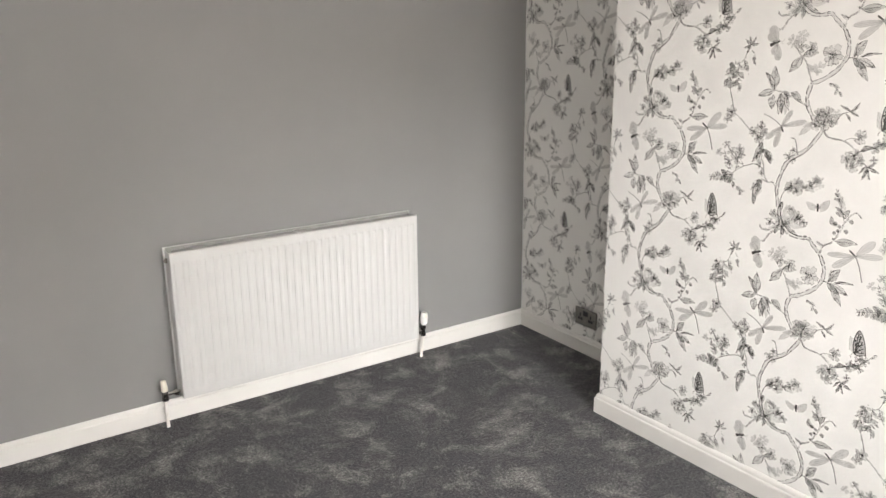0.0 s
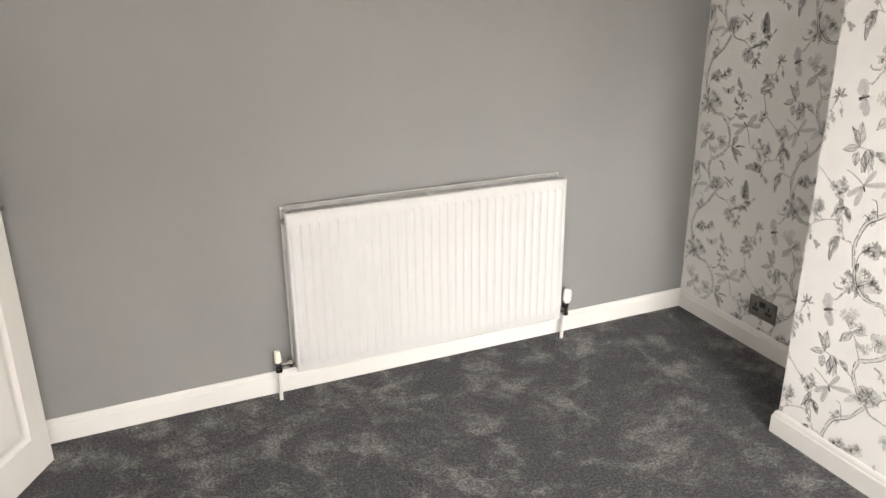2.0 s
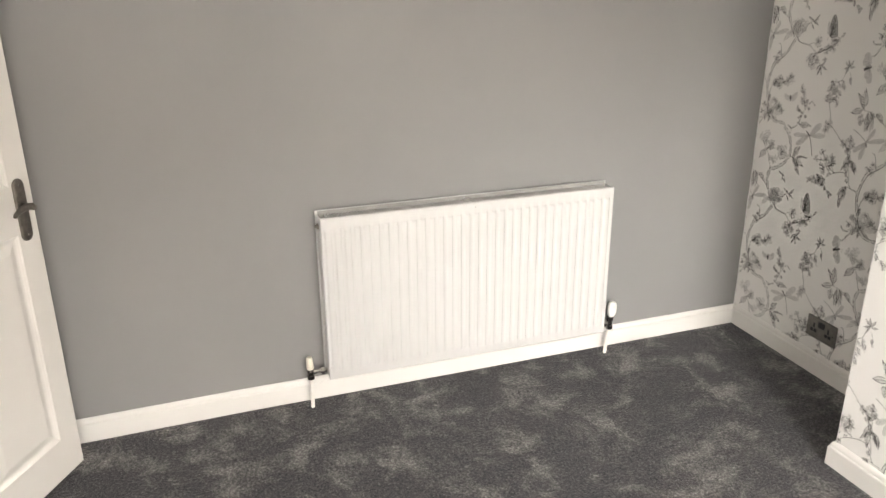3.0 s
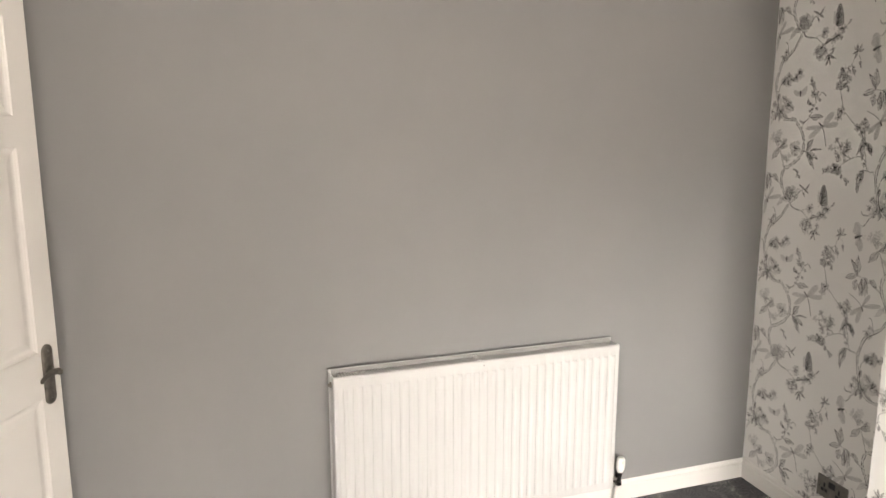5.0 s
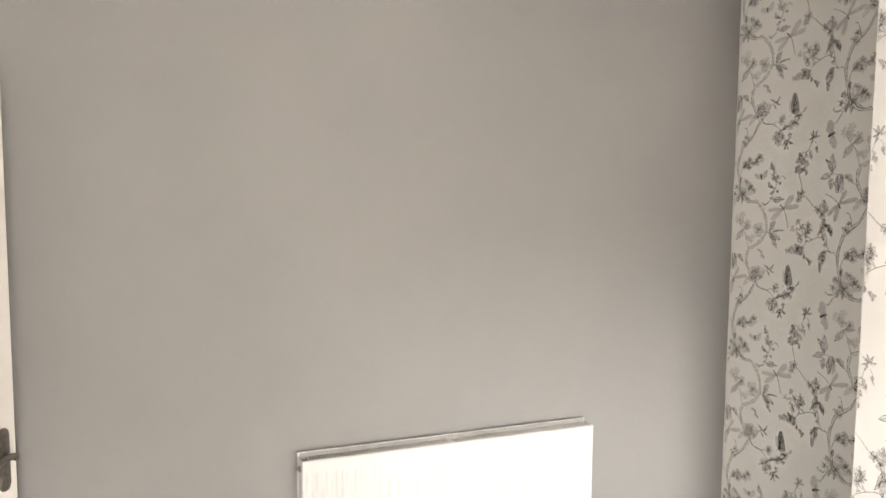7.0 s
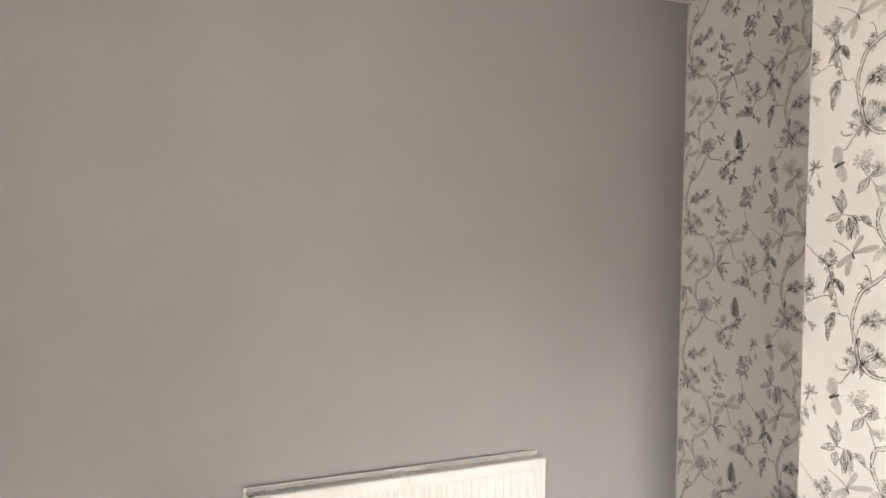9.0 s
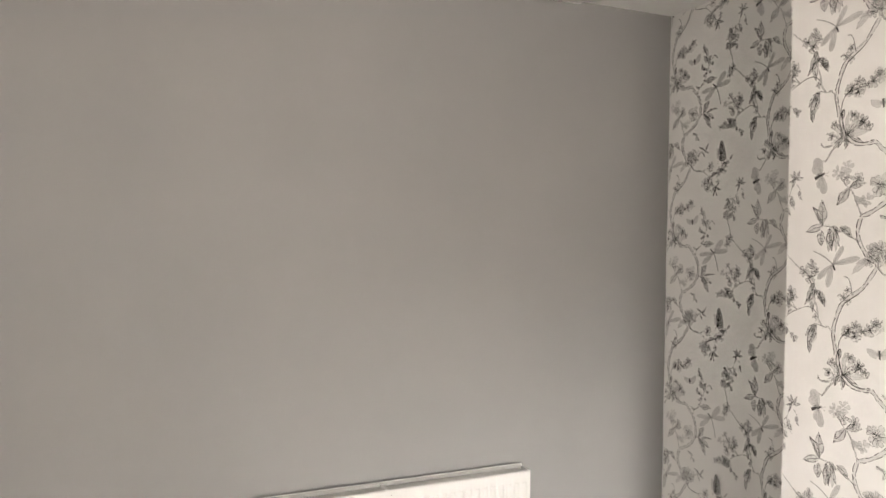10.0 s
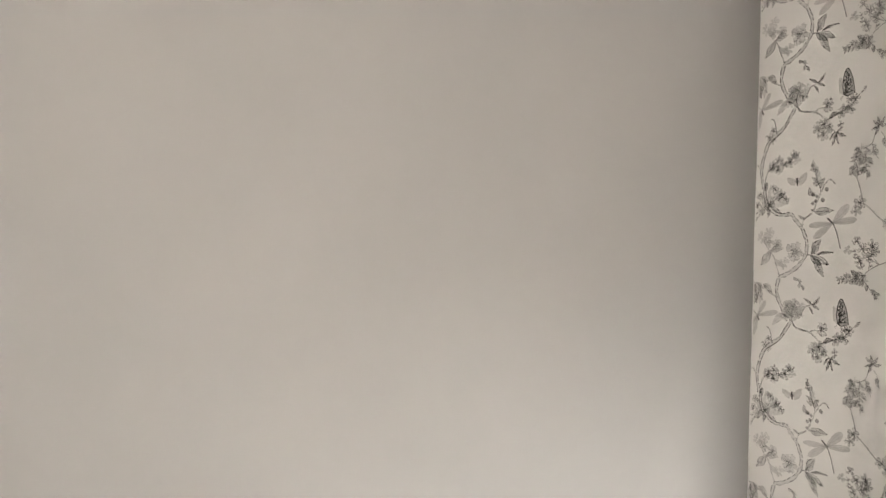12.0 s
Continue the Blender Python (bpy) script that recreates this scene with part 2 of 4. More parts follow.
floor = structure(part("floor", boxes((X0 - 1.6, Y0 - T, -0.2, X1 + 0.3, Y1 + T, 0.0)), MAT_CARPET), "dark grey twist-pile carpet with paler brushed patches, laid wall to wall", "floor")
ceiling = structure(part("ceiling", boxes((X0 - T, Y0 - T, ROOM_H, X1 + 0.3, Y1 + T, ROOM_H + 0.15)), MAT_CEIL), "matt white painted ceiling of the bedroom", "ceiling")
wall_north = structure(part("wall_north", plan_slab([(X1, Y1), (BOW_X, Y1), (X0 - T, BOW_Y), (X0 - T, Y1 + T), (X1, Y1 + T)], 0, ROOM_H), MAT_WALL), "smooth wall painted pale grey behind the radiator", "wall")
# the east wall is not quite square to the grey wall; s runs along it from the corner
TILT = radians(-2.148)
EAST, EAST_OUT = (math.sin(TILT), -math.cos(TILT), 0), (-math.cos(TILT), -math.sin(TILT), 0)
EAST_FRAME = Matrix.Translation((X1, Y1, 0)) @ Matrix.Rotation(TILT, 4, "Z")   # local x to the outside, local -y along the wall
BREAST = Vector(EAST) * math.cos(BREAST_TURN) - Vector(EAST_OUT) * math.sin(BREAST_TURN)
BREAST_OUT = Vector(EAST_OUT) * math.cos(BREAST_TURN) + Vector(EAST) * math.sin(BREAST_TURN)
BREAST_ORIGIN = tuple(Vector((X1, Y1, 0)) + Vector(EAST_OUT) * BREAST_DEPTH + Vector(EAST) * BREAST_S0 - BREAST * BREAST_S0)
BREAST_END = BREAST_DEPTH - (BREAST_S1 - BREAST_S0) * math.tan(BREAST_TURN)


def in_east(ob):
    ob.matrix_basis = EAST_FRAME
    return ob


wall_east = structure(part("wall_east", boxes((0, -ROOM_D - 0.3, 0, T, 0.2, ROOM_H)), MAT_PAPER), "alcove wall papered white with a grey flower and insect print", "wall")
breast = structure(part("chimney_breast", plan_slab([(-BREAST_DEPTH, -BREAST_S0), (-0.001, -BREAST_S0), (-0.001, -BREAST_S1), (-BREAST_END, -BREAST_S1)], 0, ROOM_H - 0.001), MAT_PAPER), "projecting chimney breast papered white with a grey flower and insect print", "wall")
in_east(wall_east)
in_east(breast)
wall_south = structure(part("wall_south", boxes(
    (X0 - T, Y0 - T, 0, WIN_X0, Y0, ROOM_H), (WIN_X1, Y0 - T, 0, X1, Y0, ROOM_H),
    (WIN_X0, Y0 - T, 0, WIN_X1, Y0, WIN_Z0), (WIN_X0, Y0 - T, WIN_Z1, WIN_X1, Y0, ROOM_H)), MAT_PLAIN), "off-white painted wall around the window", "wall")
wall_west = structure(part("wall_west", boxes(
    (X0 - T, Y0, 0, X0, DOOR_Y0, ROOM_H), (X0 - T, DOOR_Y1, 0, X0, Y1, ROOM_H),
    (X0 - T, DOOR_Y0, DOOR_H, X0, DOOR_Y1, ROOM_H)), MAT_PLAIN), "off-white painted wall with the doorway", "wall")
landing = structure(part("landing_walls", boxes(
    (X0 - 1.5, Y0, 0, X0 - 1.4, Y1, ROOM_H), (X0 - 1.4, Y0 + 0.8, 0, X0 - T, Y0 + 0.9, ROOM_H), (X0 - 1.4, Y1 - 0.1, 0, X0 - T, Y1, ROOM_H),
    (X0 - 1.5, Y0, ROOM_H, X0 - T, Y1, ROOM_H + 0.1)), MAT_PLAIN), "plain off-white walls of the landing beyond the doorway", "wall")
ground = structure(part("ground", boxes((-300, -300, -2.9, 300, 300, -2.8)), MAT_EARTH), "pale paved ground outside the house", "ground")

# unseen wall added outside to block the low sky from the window
opposite = structure(part("opposite_sky_block", boxes((-40, -23, -2.8, 40, -22, 4.6)), MAT_FACADE), "plain wall standing in for unseen houses across the road", "wall")

# skirting board: flat face with a small rounded step at the top
SKIRT = [(0, 0), (0.015, 0), (0.015, 0.062), (0.0138, 0.0655), (0.0105, 0.068), (0.0100, 0.074), (0.0088, 0.079), (0.006, 0.083), (0.002, 0.086), (0, 0.086)]


def skirting(name, start, end, out_dir, cut0=0.0, cut1=0.0):
    ob = part(name, extruded(bmesh.new(), SKIRT, start, end, out_dir, cut0, cut1), MAT_GLOSS)
    return structure(ob, "white glossy painted skirting board with a moulded top edge", "baseboard")


JOINT_X = -2.085
skirting("baseboard", (BOW_X, Y1, 0), (X1, Y1, 0), (0, -1, 0), 0, -1)
bow_at = lambda x: Y1 + (BOW_Y - Y1) * (x - BOW_X) / (X0 - T - BOW_X)
skirting("baseboard", (JOINT_X, bow_at(JOINT_X), 0), (BOW_X - 0.0002, Y1, 0), (0, -1, 0))
skirting("baseboard", (X0, bow_at(X0), 0), (JOINT_X - 0.0015, bow_at(JOINT_X - 0.0015), 0), (0, -1, 0), 1, 0)
in_east(skirting("baseboard", (0, 0, 0), (0, -BREAST_S0, 0), (-1, 0, 0), 1, -1))
in_east(skirting("baseboard", (0, -BREAST_S0, 0), (-BREAST_DEPTH, -BREAST_S0, 0), (0, 1, 0), 1, 1))
in_east(skirting("baseboard", (-BREAST_DEPTH, -BREAST_S0, 0), (-BREAST_END, -BREAST_S1, 0), (-math.cos(BREAST_TURN), -math.sin(BREAST_TURN), 0), -1, 1))
skirting("baseboard", (X0, DOOR_Y1 + 0.07, 0), (X0, Y1, 0), (1, 0, 0), 0, -1)


# ================= radiator =================
def panel_radiator(x0, x1, z0, z1, y_front, y_back):
    """Double steel panel radiator: pressed front panel, plain back panel, convector fins between, seen open at the top."""
    rad = thing("radiator", "white enamelled panel radiator with pressed ribs on the grey wall", "radiator", ((x0 + x1) / 2, y_back, z0))
    ox, oy, oz = rad.location

    def put(name, bm, mat, label="", smooth=False, parent=None):
        bmesh.ops.translate(bm, verts=bm.verts, vec=(-ox, -oy, -oz))
        return part(name, bm, mat, parent or rad, label, smooth)

    # front panel: a thin slab whose face carries the channels
    count = 33
    pitch = (x1 - x0 - 0.022) / count
    xs, ups = [x0, x0 + 0.004, x0 + 0.0095], [0.0, 0.0, 0.0]
    for k in range(count):
        left = x0 + 0.011 + k * pitch
        for f, h in ((0.00, 0.0), (0.05, 0.12), (0.13, 0.85), (0.19, 1.0), (0.60, 1.0), (0.66, 0.85), (0.75, 0.12), (0.82, 0.0)):
            xs.append(left + f * pitch)
            ups.append(h)
    xs += [x1 - 0.011, x1 - 0.004, x1]
    ups += [0.0, 0.0, 0.0]
    zs = [(z0, 0), (z0 + 0.004, 0), (z0 + 0.031, 0), (z0 + 0.035, 0.35), (z0 + 0.042, 0.85), (z0 + 0.050, 1), (z1 - 0.052, 1), (z1 - 0.045, 0.85), (z1 - 0.040, 0.35), (z1 - 0.037, 0), (z1 - 0.004, 0), (z1, 0)]
    bm = bmesh.new()
    grid = []
    for j, (z, w) in enumerate(zs):
        row = []
        for i, (x, h) in enumerate(zip(xs, ups)):
            edge = 0.004 if i in (0, len(xs) - 1) or j in (0, len(zs) - 1) else 0.0
            row.append(bm.verts.new((x, y_front + 0.0045 + edge - 0.0058 * h * w, z)))
        grid.append(row)
    for a, b in zip(grid, grid[1:]):
        for i in range(len(xs) - 1):
            bm.faces.new([a[i], a[i + 1], b[i + 1], b[i]])
    back = {}
    ring = grid[0] + [r[-1] for r in grid[1:]] + grid[-1][-2::-1] + [r[0] for r in grid[-2:0:-1]]
    for v in ring:
        back[v] = bm.verts.new((v.co.x, y_front + 0.0145, v.co.z))
    for v, w in zip(ring, ring[1:] + ring[:1]):
        bm.faces.new([v, w, back[w], back[v]])
    bm.faces.new([back[v] for v in ring])
    put("front_panel", bm, MAT_RAD, "white pressed steel front panel with vertical ribs", True)
    put("back_panel", boxes((x0 - 0.004, y_back - 0.004, z0, x1 + 0.001, y_back, z1 + 0.0100), bevel=0.0012), MAT_RAD, "white steel back panel")

    # convector fins: folded sheets behind the front panel
    # added sheet before the back panel; its grey stands for the shade inside
    put('rear_shade_sheet', boxes((x0 + 0.005, y_back - 0.0075, z0 + 0.02, x1 - 0.005, y_back - 0.0045, z1 + 0.0080)), MAT_INNER_SHADE, 'dark grey sheet inside, coloured as the shade before the back panel')
    n = 104
    step = (x1 - x0 - 0.05) / n
    bm = bmesh.new()
    for k in range(n):
        sx = x0 + 0.025 + k * step
        box(bm, sx, y_front + 0.0150, z0 + 0.04, sx + 0.0048, y_front + 0.058, z1 - 0.001)
    put("convector_fin", bm, MAT_FIN, "comb of folded grey convector fins inside")
    # ends and the strap across the open top
    for name, xa, xb in (("end_strip", x0 + 0.001, x0 + 0.0035), ("end_strip", x1 - 0.0035, x1 - 0.001)):
        put(name, boxes((xa, y_front + 0.0150, z0 + 0.006, xb, y_back - 0.0045, z1 - 0.001), bevel=0.0008), MAT_RAD, "white steel end strip")
    mid = (x0 + x1) / 2 - 0.02
    put("top_strap", boxes((mid - 0.006, y_front + 0.0155, z1 - 0.012, mid + 0.006, y_back - 0.008, z1 + 0.003), bevel=0.001), MAT_RAD, "small white strap across the open top")
    put("chip_mark", turned(bmesh.new(), (mid + 0.014, y_front + 0.0046, z1 - 0.018), (0, -1, 0), [(0, 0), (0, 0.0022), (0.0004, 0.0016), (0.0004, 0)], 7), MAT_PEWTER, "tiny brown chip in the enamel")
    plug = turned(bmesh.new(), (x0 + 0.001, (y_front + y_back) / 2 + 0.010, z1 - 0.038), (-1, 0, 0), [(0, 0.0), (0, 0.0105), (0.005, 0.0105), (0.006, 0.008), (0.006, 0.0055), (0.012, 0.0055), (0.013, 0.004), (0.013, 0)], 12)
    put("bleed_valve", plug, MAT_PEWTER, "small dark metal bleed valve", True)
    for bx in (x0 + 0.22, x1 - 0.22):
        put("bracket", boxes((bx - 0.015, y_back + 0.0005, z0 + 0.08, bx + 0.015, WALL_Y - 0.0005, z1 - 0.06), bevel=0.002), MAT_RAD, "white steel wall bracket")
    return rad


RX0, RX1, RZ0, RZ1, RYF, RYB = -1.857, -0.7285, 0.123, 0.731, -0.105, -0.027
panel_radiator(RX0, RX1, RZ0, RZ1, RYF, RYB)


def lockshield(x, y, z):
    """Chrome lockshield valve with a cream cap, on a white pipe that rises from the carpet; its tail enters the radiator."""
    v = thing("lockshield_valve", "chrome radiator valve with a cream plastic cap on a white pipe", "radiator valve", (x, y, 0))
    part("cap", turned(bmesh.new(), (0, 0, z + 0.014), (-0.05, 0, 1), [(0, 0), (0, 0.0125), (0.004, 0.0135), (0.040, 0.0115), (0.046, 0.0095), (0.047, 0.006), (0.0455, 0.0045), (0.0455, 0)], 20), MAT_CAP, v, "cream plastic cap", True)
    body = turned(bmesh.new(), (0, 0, z - 0.026), (0, 0, 1), [(0, 0), (0, 0.0135), (0.014, 0.0135), (0.016, 0.0105), (0.022, 0.0115), (0.034, 0.0115), (0.038, 0.009), (0.042, 0.009), (0.042, 0)], 12)
    part("body", body, MAT_DARK_CHROME, v, "dark chrome valve body", True)
    part("tail", turned(bmesh.new(), (0.009, 0, z), (1, 0, 0), [(0, 0), (0, 0.0085), (0.012, 0.0085), (0.013, 0.0075), (0.022, 0.0075), (0.023, 0.0105), (0.028, 0.0105), (0.029, 0.0155), (0.042, 0.0155), (0.043, 0.0085), (0.050, 0.0085), (0.051, 0.0075), (RX0 + 0.004 - x - 0.009, 0.0075), (RX0 + 0.004 - x - 0.009, 0)], 6), MAT_CHROME, v, "chrome tail with a hexagonal union nut")
    part("pipe", swept(bmesh.new(), [(0, 0, -0.005), (0, 0, 0.03), (0.001, 0, z - 0.026)], [0.0075] * 3, 16), MAT_PIPE, v, "white painted pipe", True)
    return v


def thermostatic(x, y, z):
    v = thing("thermostatic_valve", "white thermostatic radiator valve with dark metal body, white pipe", "radiator valve", (x, y, 0))
    head = turned(bmesh.new(), (0.005, 0, z + 0.028), (0.05, 0, 1), [(0, 0), (0, 0.011), (0.006, 0.014), (0.012, 0.0175), (0.030, 0.0185), (0.050, 0.0175), (0.058, 0.0155), (0.063, 0.012), (0.064, 0)], 28)
    for vert in head.verts:
        if 0.012 < vert.co.z - z - 0.028 < 0.06:
            a = math.atan2(vert.co.y, vert.co.x - 0.005)
            k = 1 + 0.035 * math.cos(a * 14)
            vert.co.x, vert.co.y = 0.005 + (vert.co.x - 0.005) * k, vert.co.y * k
    part("head", head, MAT_TRV, v, "white plastic thermostat head", True)
    part("scale_mark", boxes((0.0, -0.0195, z + 0.070, 0.010, -0.0165, z + 0.081), bevel=0.0005), MAT_CAP, v, "small cream setting mark")
    part("body", turned(bmesh.new(), (0, 0, z - 0.028), (0, 0, 1), [(0, 0), (0, 0.0135), (0.016, 0.0135), (0.018, 0.0105), (0.034, 0.0115), (0.040, 0.0145), (0.054, 0.0145), (0.056, 0.012), (0.056, 0)], 14), MAT_DARK_CHROME, v, "dark chrome valve body", True)
    part("tail", turned(bmesh.new(), (-0.009, 0, z), (-1, 0, 0), [(0, 0), (0, 0.0085), (0.010, 0.0085), (0.011, 0.0150), (0.024, 0.0150), (0.025, 0.008), (x - 0.009 - RX1 + 0.004, 0.008), (x - 0.009 - RX1 + 0.004, 0)], 6), MAT_CHROME, v, "chrome tail with a hexagonal union nut")
    part("pipe", swept(bmesh.new(), [(-0.014, 0, -0.005), (-0.012, 0, 0.03), (0.0, 0, z - 0.028)], [0.0075] * 3, 16), MAT_PIPE, v, "white painted pipe", True)
    return v


lockshield(-1.917, -0.052, 0.143)
thermostatic(-0.676, -0.052, 0.136)


# ================= double socket =================
def double_socket(y, z):
    s = thing("double_socket", "brushed steel double socket with black inserts on papered wall", "socket")
    s.matrix_basis = EAST_FRAME @ Matrix.Translation((0, y, z))
    part("plate", boxes((-0.008, -0.073, -0.043, -0.0005, 0.073, 0.043), bevel=0.0022, segments=3), MAT_STEEL, s, "brushed steel face plate")
    # the camera sees the plate from the room: +y is towards the grey wall
    for c in (0.036, -0.036):
        bm = boxes((-0.0088, c - 0.0042, 0.000, -0.0082, c + 0.0042, 0.019))
        for d in (-0.0085, 0.0085):
            box(bm, -0.0088, c + d - 0.0070, -0.017, -0.0082, c + d + 0.0070, -0.004)
        part("insert", boxes((-0.0083, c - 0.0215, -0.019, -0.0079, c + 0.0215, 0.028)), MAT_STEEL, s)
        part("pin_holes", bm, MAT_BLACK, s, "black pin holes")
        part("rocker_surround", boxes((-0.0092, c * 0.23 - 0.0080, 0.008, -0.0081, c * 0.23 + 0.0080, 0.033), bevel=0.0004), MAT_BLACK, s, "black switch surround")
        bm = boxes((-0.0118, c * 0.23 - 0.0060, 0.011, -0.0093, c * 0.23 + 0.0060, 0.030), bevel=0.0012)
        part("rocker_switch", bm, MAT_BLACK, s, "black rocker switch")
    for c in (0.0605, -0.0605):
        part("screw", turned(bmesh.new(), (-0.0078, c, 0), (-1, 0, 0), [(0, 0), (0, 0.0035), (0.001, 0.0033), (0.0015, 0.002), (0.0015, 0)], 12), MAT_CHROME, s, "small chrome screw")
    return s


double_socket(-0.512, 0.186)


# ================= the door =================
DOOR_EDGE = Vector((-2.685, -0.1300, 0.0))
DOOR_TURN = math.atan2(0.8645, 0.5026)           # direction from hinge to free edge
LEAF_W, LEAF_Z0, LEAF_Z1, LEAF_T = 0.762, 0.010, 1.980, 0.038


def panelled_door():
    """Six-panel moulded leaf. Built with x from the free edge towards the hinge, its room face at y = 0."""
    hinge = DOOR_EDGE - Vector((math.cos(DOOR_TURN), math.sin(DOOR_TURN), 0)) * LEAF_W
    door = thing("door", "white painted six-panel door standing wide open beside the grey wall", "door", hinge)
    door.rotation_euler = (0, 0, DOOR_TURN)
    # in the leaf's own frame: u from free edge = LEAF_W - x, face at y = 0 looking to -y
    stile, mull = 0.081, 0.080
    cols = [(stile, stile + (LEAF_W - 2 * stile - mull) / 2), (LEAF_W - stile - (LEAF_W - 2 * stile - mull) / 2, LEAF_W - stile)]
    rows = [(0.139, 0.812), (0.951, 1.538), (1.623, 1.885)]
    us = sorted({0.0, LEAF_W, *(c for p in cols for c in p)})
    zs = sorted({LEAF_Z0, LEAF_Z1, *(z for p in rows for z in p)})
    bm = bmesh.new()
    X = lambda u: LEAF_W - u
    for side, y_of in ((-1, lambda d: 0.0 + d), (1, lambda d: LEAF_T - d)):
        for ua, ub in zip(us, us[1:]):
            for za, zb in zip(zs, zs[1:]):
                sunk = any(abs(ua - a) < 1e-6 and abs(ub - b) < 1e-6 for a, b in cols) and any(abs(za - a) < 1e-6 and abs(zb - b) < 1e-6 for a, b in rows)
                if not sunk:
                    q = [bm.verts.new((X(u), y_of(0), z)) for u, z in ((ua, za), (ub, za), (ub, zb), (ua, zb))]
                    bm.faces.new(q if side < 0 else q[::-1])
                    continue
                prev = None
                for inset, depth in ((0.0, 0.0), (0.003, 0.0035), (0.010, 0.0075), (0.016, 0.0085), (0.021, 0.0080), (0.040, 0.0020), (0.044, 0.0015)):
                    ring = [bm.verts.new((X(u), y_of(depth), z)) for u, z in ((ua + inset, za + inset), (ub - inset, za + inset), (ub - inset, zb - inset), (ua + inset, zb - inset))]
                    if prev:
                        for k in range(4):
                            q = [prev[k], prev[(k + 1) % 4], ring[(k + 1) % 4], ring[k]]
                            bm.faces.new(q if side < 0 else q[::-1])
                    prev = ring
                bm.faces.new(prev if side < 0 else prev[::-1])
    for a, b in (((0, LEAF_Z0), (LEAF_W, LEAF_Z0)), ((LEAF_W, LEAF_Z0), (LEAF_W, LEAF_Z1)), ((LEAF_W, LEAF_Z1), (0, LEAF_Z1)), ((0, LEAF_Z1), (0, LEAF_Z0))):
        bm.faces.new([bm.verts.new((X(a[0]), 0, a[1])), bm.verts.new((X(b[0]), 0, b[1])), bm.verts.new((X(b[0]), LEAF_T, b[1])), bm.verts.new((X(a[0]), LEAF_T, a[1]))])
    bmesh.ops.remove_doubles(bm, verts=bm.verts, dist=1e-5)
    leaf = part("leaf", bm, MAT_DOOR, door, "white moulded six-panel leaf")

    # lever handle on a long plate, one on each face
    for side in (-1, 1):
        y0 = 0.0 if side < 0 else LEAF_T
        c, z = LEAF_W - 0.050, 0.877
        h = new("door_handle")
        h.location = (c, y0, z)
        h.parent = door
        tagged(h, "aged pewter lever handle on a long rounded plate")
        bm = bmesh.new()
        outline = []
        for k in range(33):
            a = math.pi * k / 32
            outline.append((0.021 * math.cos(a), 0.070 + 0.021 * math.sin(a)))
        for k in range(33):
            a = math.pi + math.pi * k / 32
            outline.append((0.021 * math.cos(a), -0.070 + 0.021 * math.sin(a)))
        prev = None
        for inset, out_y in ((0, 0.0002), (0, 0.004), (0.0015, 0.0065), (0.004, 0.0078)):
            ring = [bm.verts.new((px * (1 - inset / 0.021), side * out_y, pz * (1 - inset / 0.091))) for px, pz in outline]
            if prev:
                n = len(ring)
                for k in range(n):
                    bm.faces.new([prev[k], prev[(k + 1) % n], ring[(k + 1) % n], ring[k]])
            else:
                bm.faces.new(ring)
            prev = ring
        bm.faces.new(prev)
        part("back_plate", bm, MAT_PEWTER, h, smooth=True)
        part("neck", turned(bmesh.new(), (0, side * 0.0075, 0.010), (0, side, 0), [(0, 0), (0, 0.0115), (0.004, 0.0110), (0.008, 0.0085), (0.026, 0.0080), (0.034, 0.0088), (0.038, 0.007), (0.039, 0)], 20), MAT_PEWTER, h, smooth=True)
        pts, rad = [], []
        for k in range(15):
            s = k / 14
            pts.append((0.006 - 0.084 * s, side * (0.040 - 0.006 * math.sin(s * math.pi)), 0.012 + 0.005 * math.sin(s * math.pi * 1.4) - 0.002 * s))
            rad.append(0.0105 * (1 - 0.35 * abs(s - 0.35)) * (0.6 if k in (0, 14) else 1.0))
        part("lever", swept(bmesh.new(), pts, rad, 14, 0.62), MAT_PEWTER, h, smooth=True)
        for pz in (0.072, -0.072):
            part("screw", turned(bmesh.new(), (0, side * 0.0078, pz), (0, side, 0), [(0, 0), (0, 0.0035), (0.0008, 0.003), (0.0008, 0)], 10), MAT_CHROME, h)
    for hz in (0.22, 1.75):
        part("hinge", turned(bmesh.new(), (-0.006, -0.004, hz), (0, 0, 1), [(0, 0), (0, 0.006), (0.1, 0.006), (0.1, 0)], 12), MAT_CHROME, door, "steel butt hinge")
    return door


panelled_door()
bm = boxes((X0 - T, DOOR_Y1 - 0.03, 0, X0 + 0.002, DOOR_Y1 - 0.001, DOOR_H - 0.03), (X0 - T, DOOR_Y0 + 0.001, 0, X0 + 0.002, DOOR_Y0 + 0.03, DOOR_H - 0.03), (X0 - T, DOOR_Y0 + 0.001, DOOR_H - 0.03, X0 + 0.002, DOOR_Y1 - 0.001, DOOR_H - 0.001))
structure(part("door_frame", bm, MAT_GLOSS), "white painted door lining of the open doorway", "door frame")


# ================= window behind the walker =================
win = structure(new("window_1"), "white framed double casement window that lights the bedroom", "window")
win.location = (WIN_X0, Y0 - T, WIN_Z0)
ww, wh = WIN_X1 - WIN_X0, WIN_Z1 - WIN_Z0
part("window_frame", boxes((0.001, 0.02, 0.001, 0.06, 0.08, wh - 0.001), (ww - 0.06, 0.02, 0.001, ww - 0.001, 0.08, wh - 0.001), (0.06, 0.02, 0.001, ww - 0.06, 0.08, 0.06), (0.06, 0.02, wh - 0.06, ww - 0.06, 0.08, wh - 0.001), (ww / 2 - 0.035, 0.02, 0.06, ww / 2 + 0.035, 0.08, wh - 0.06)), MAT_UPVC, win)
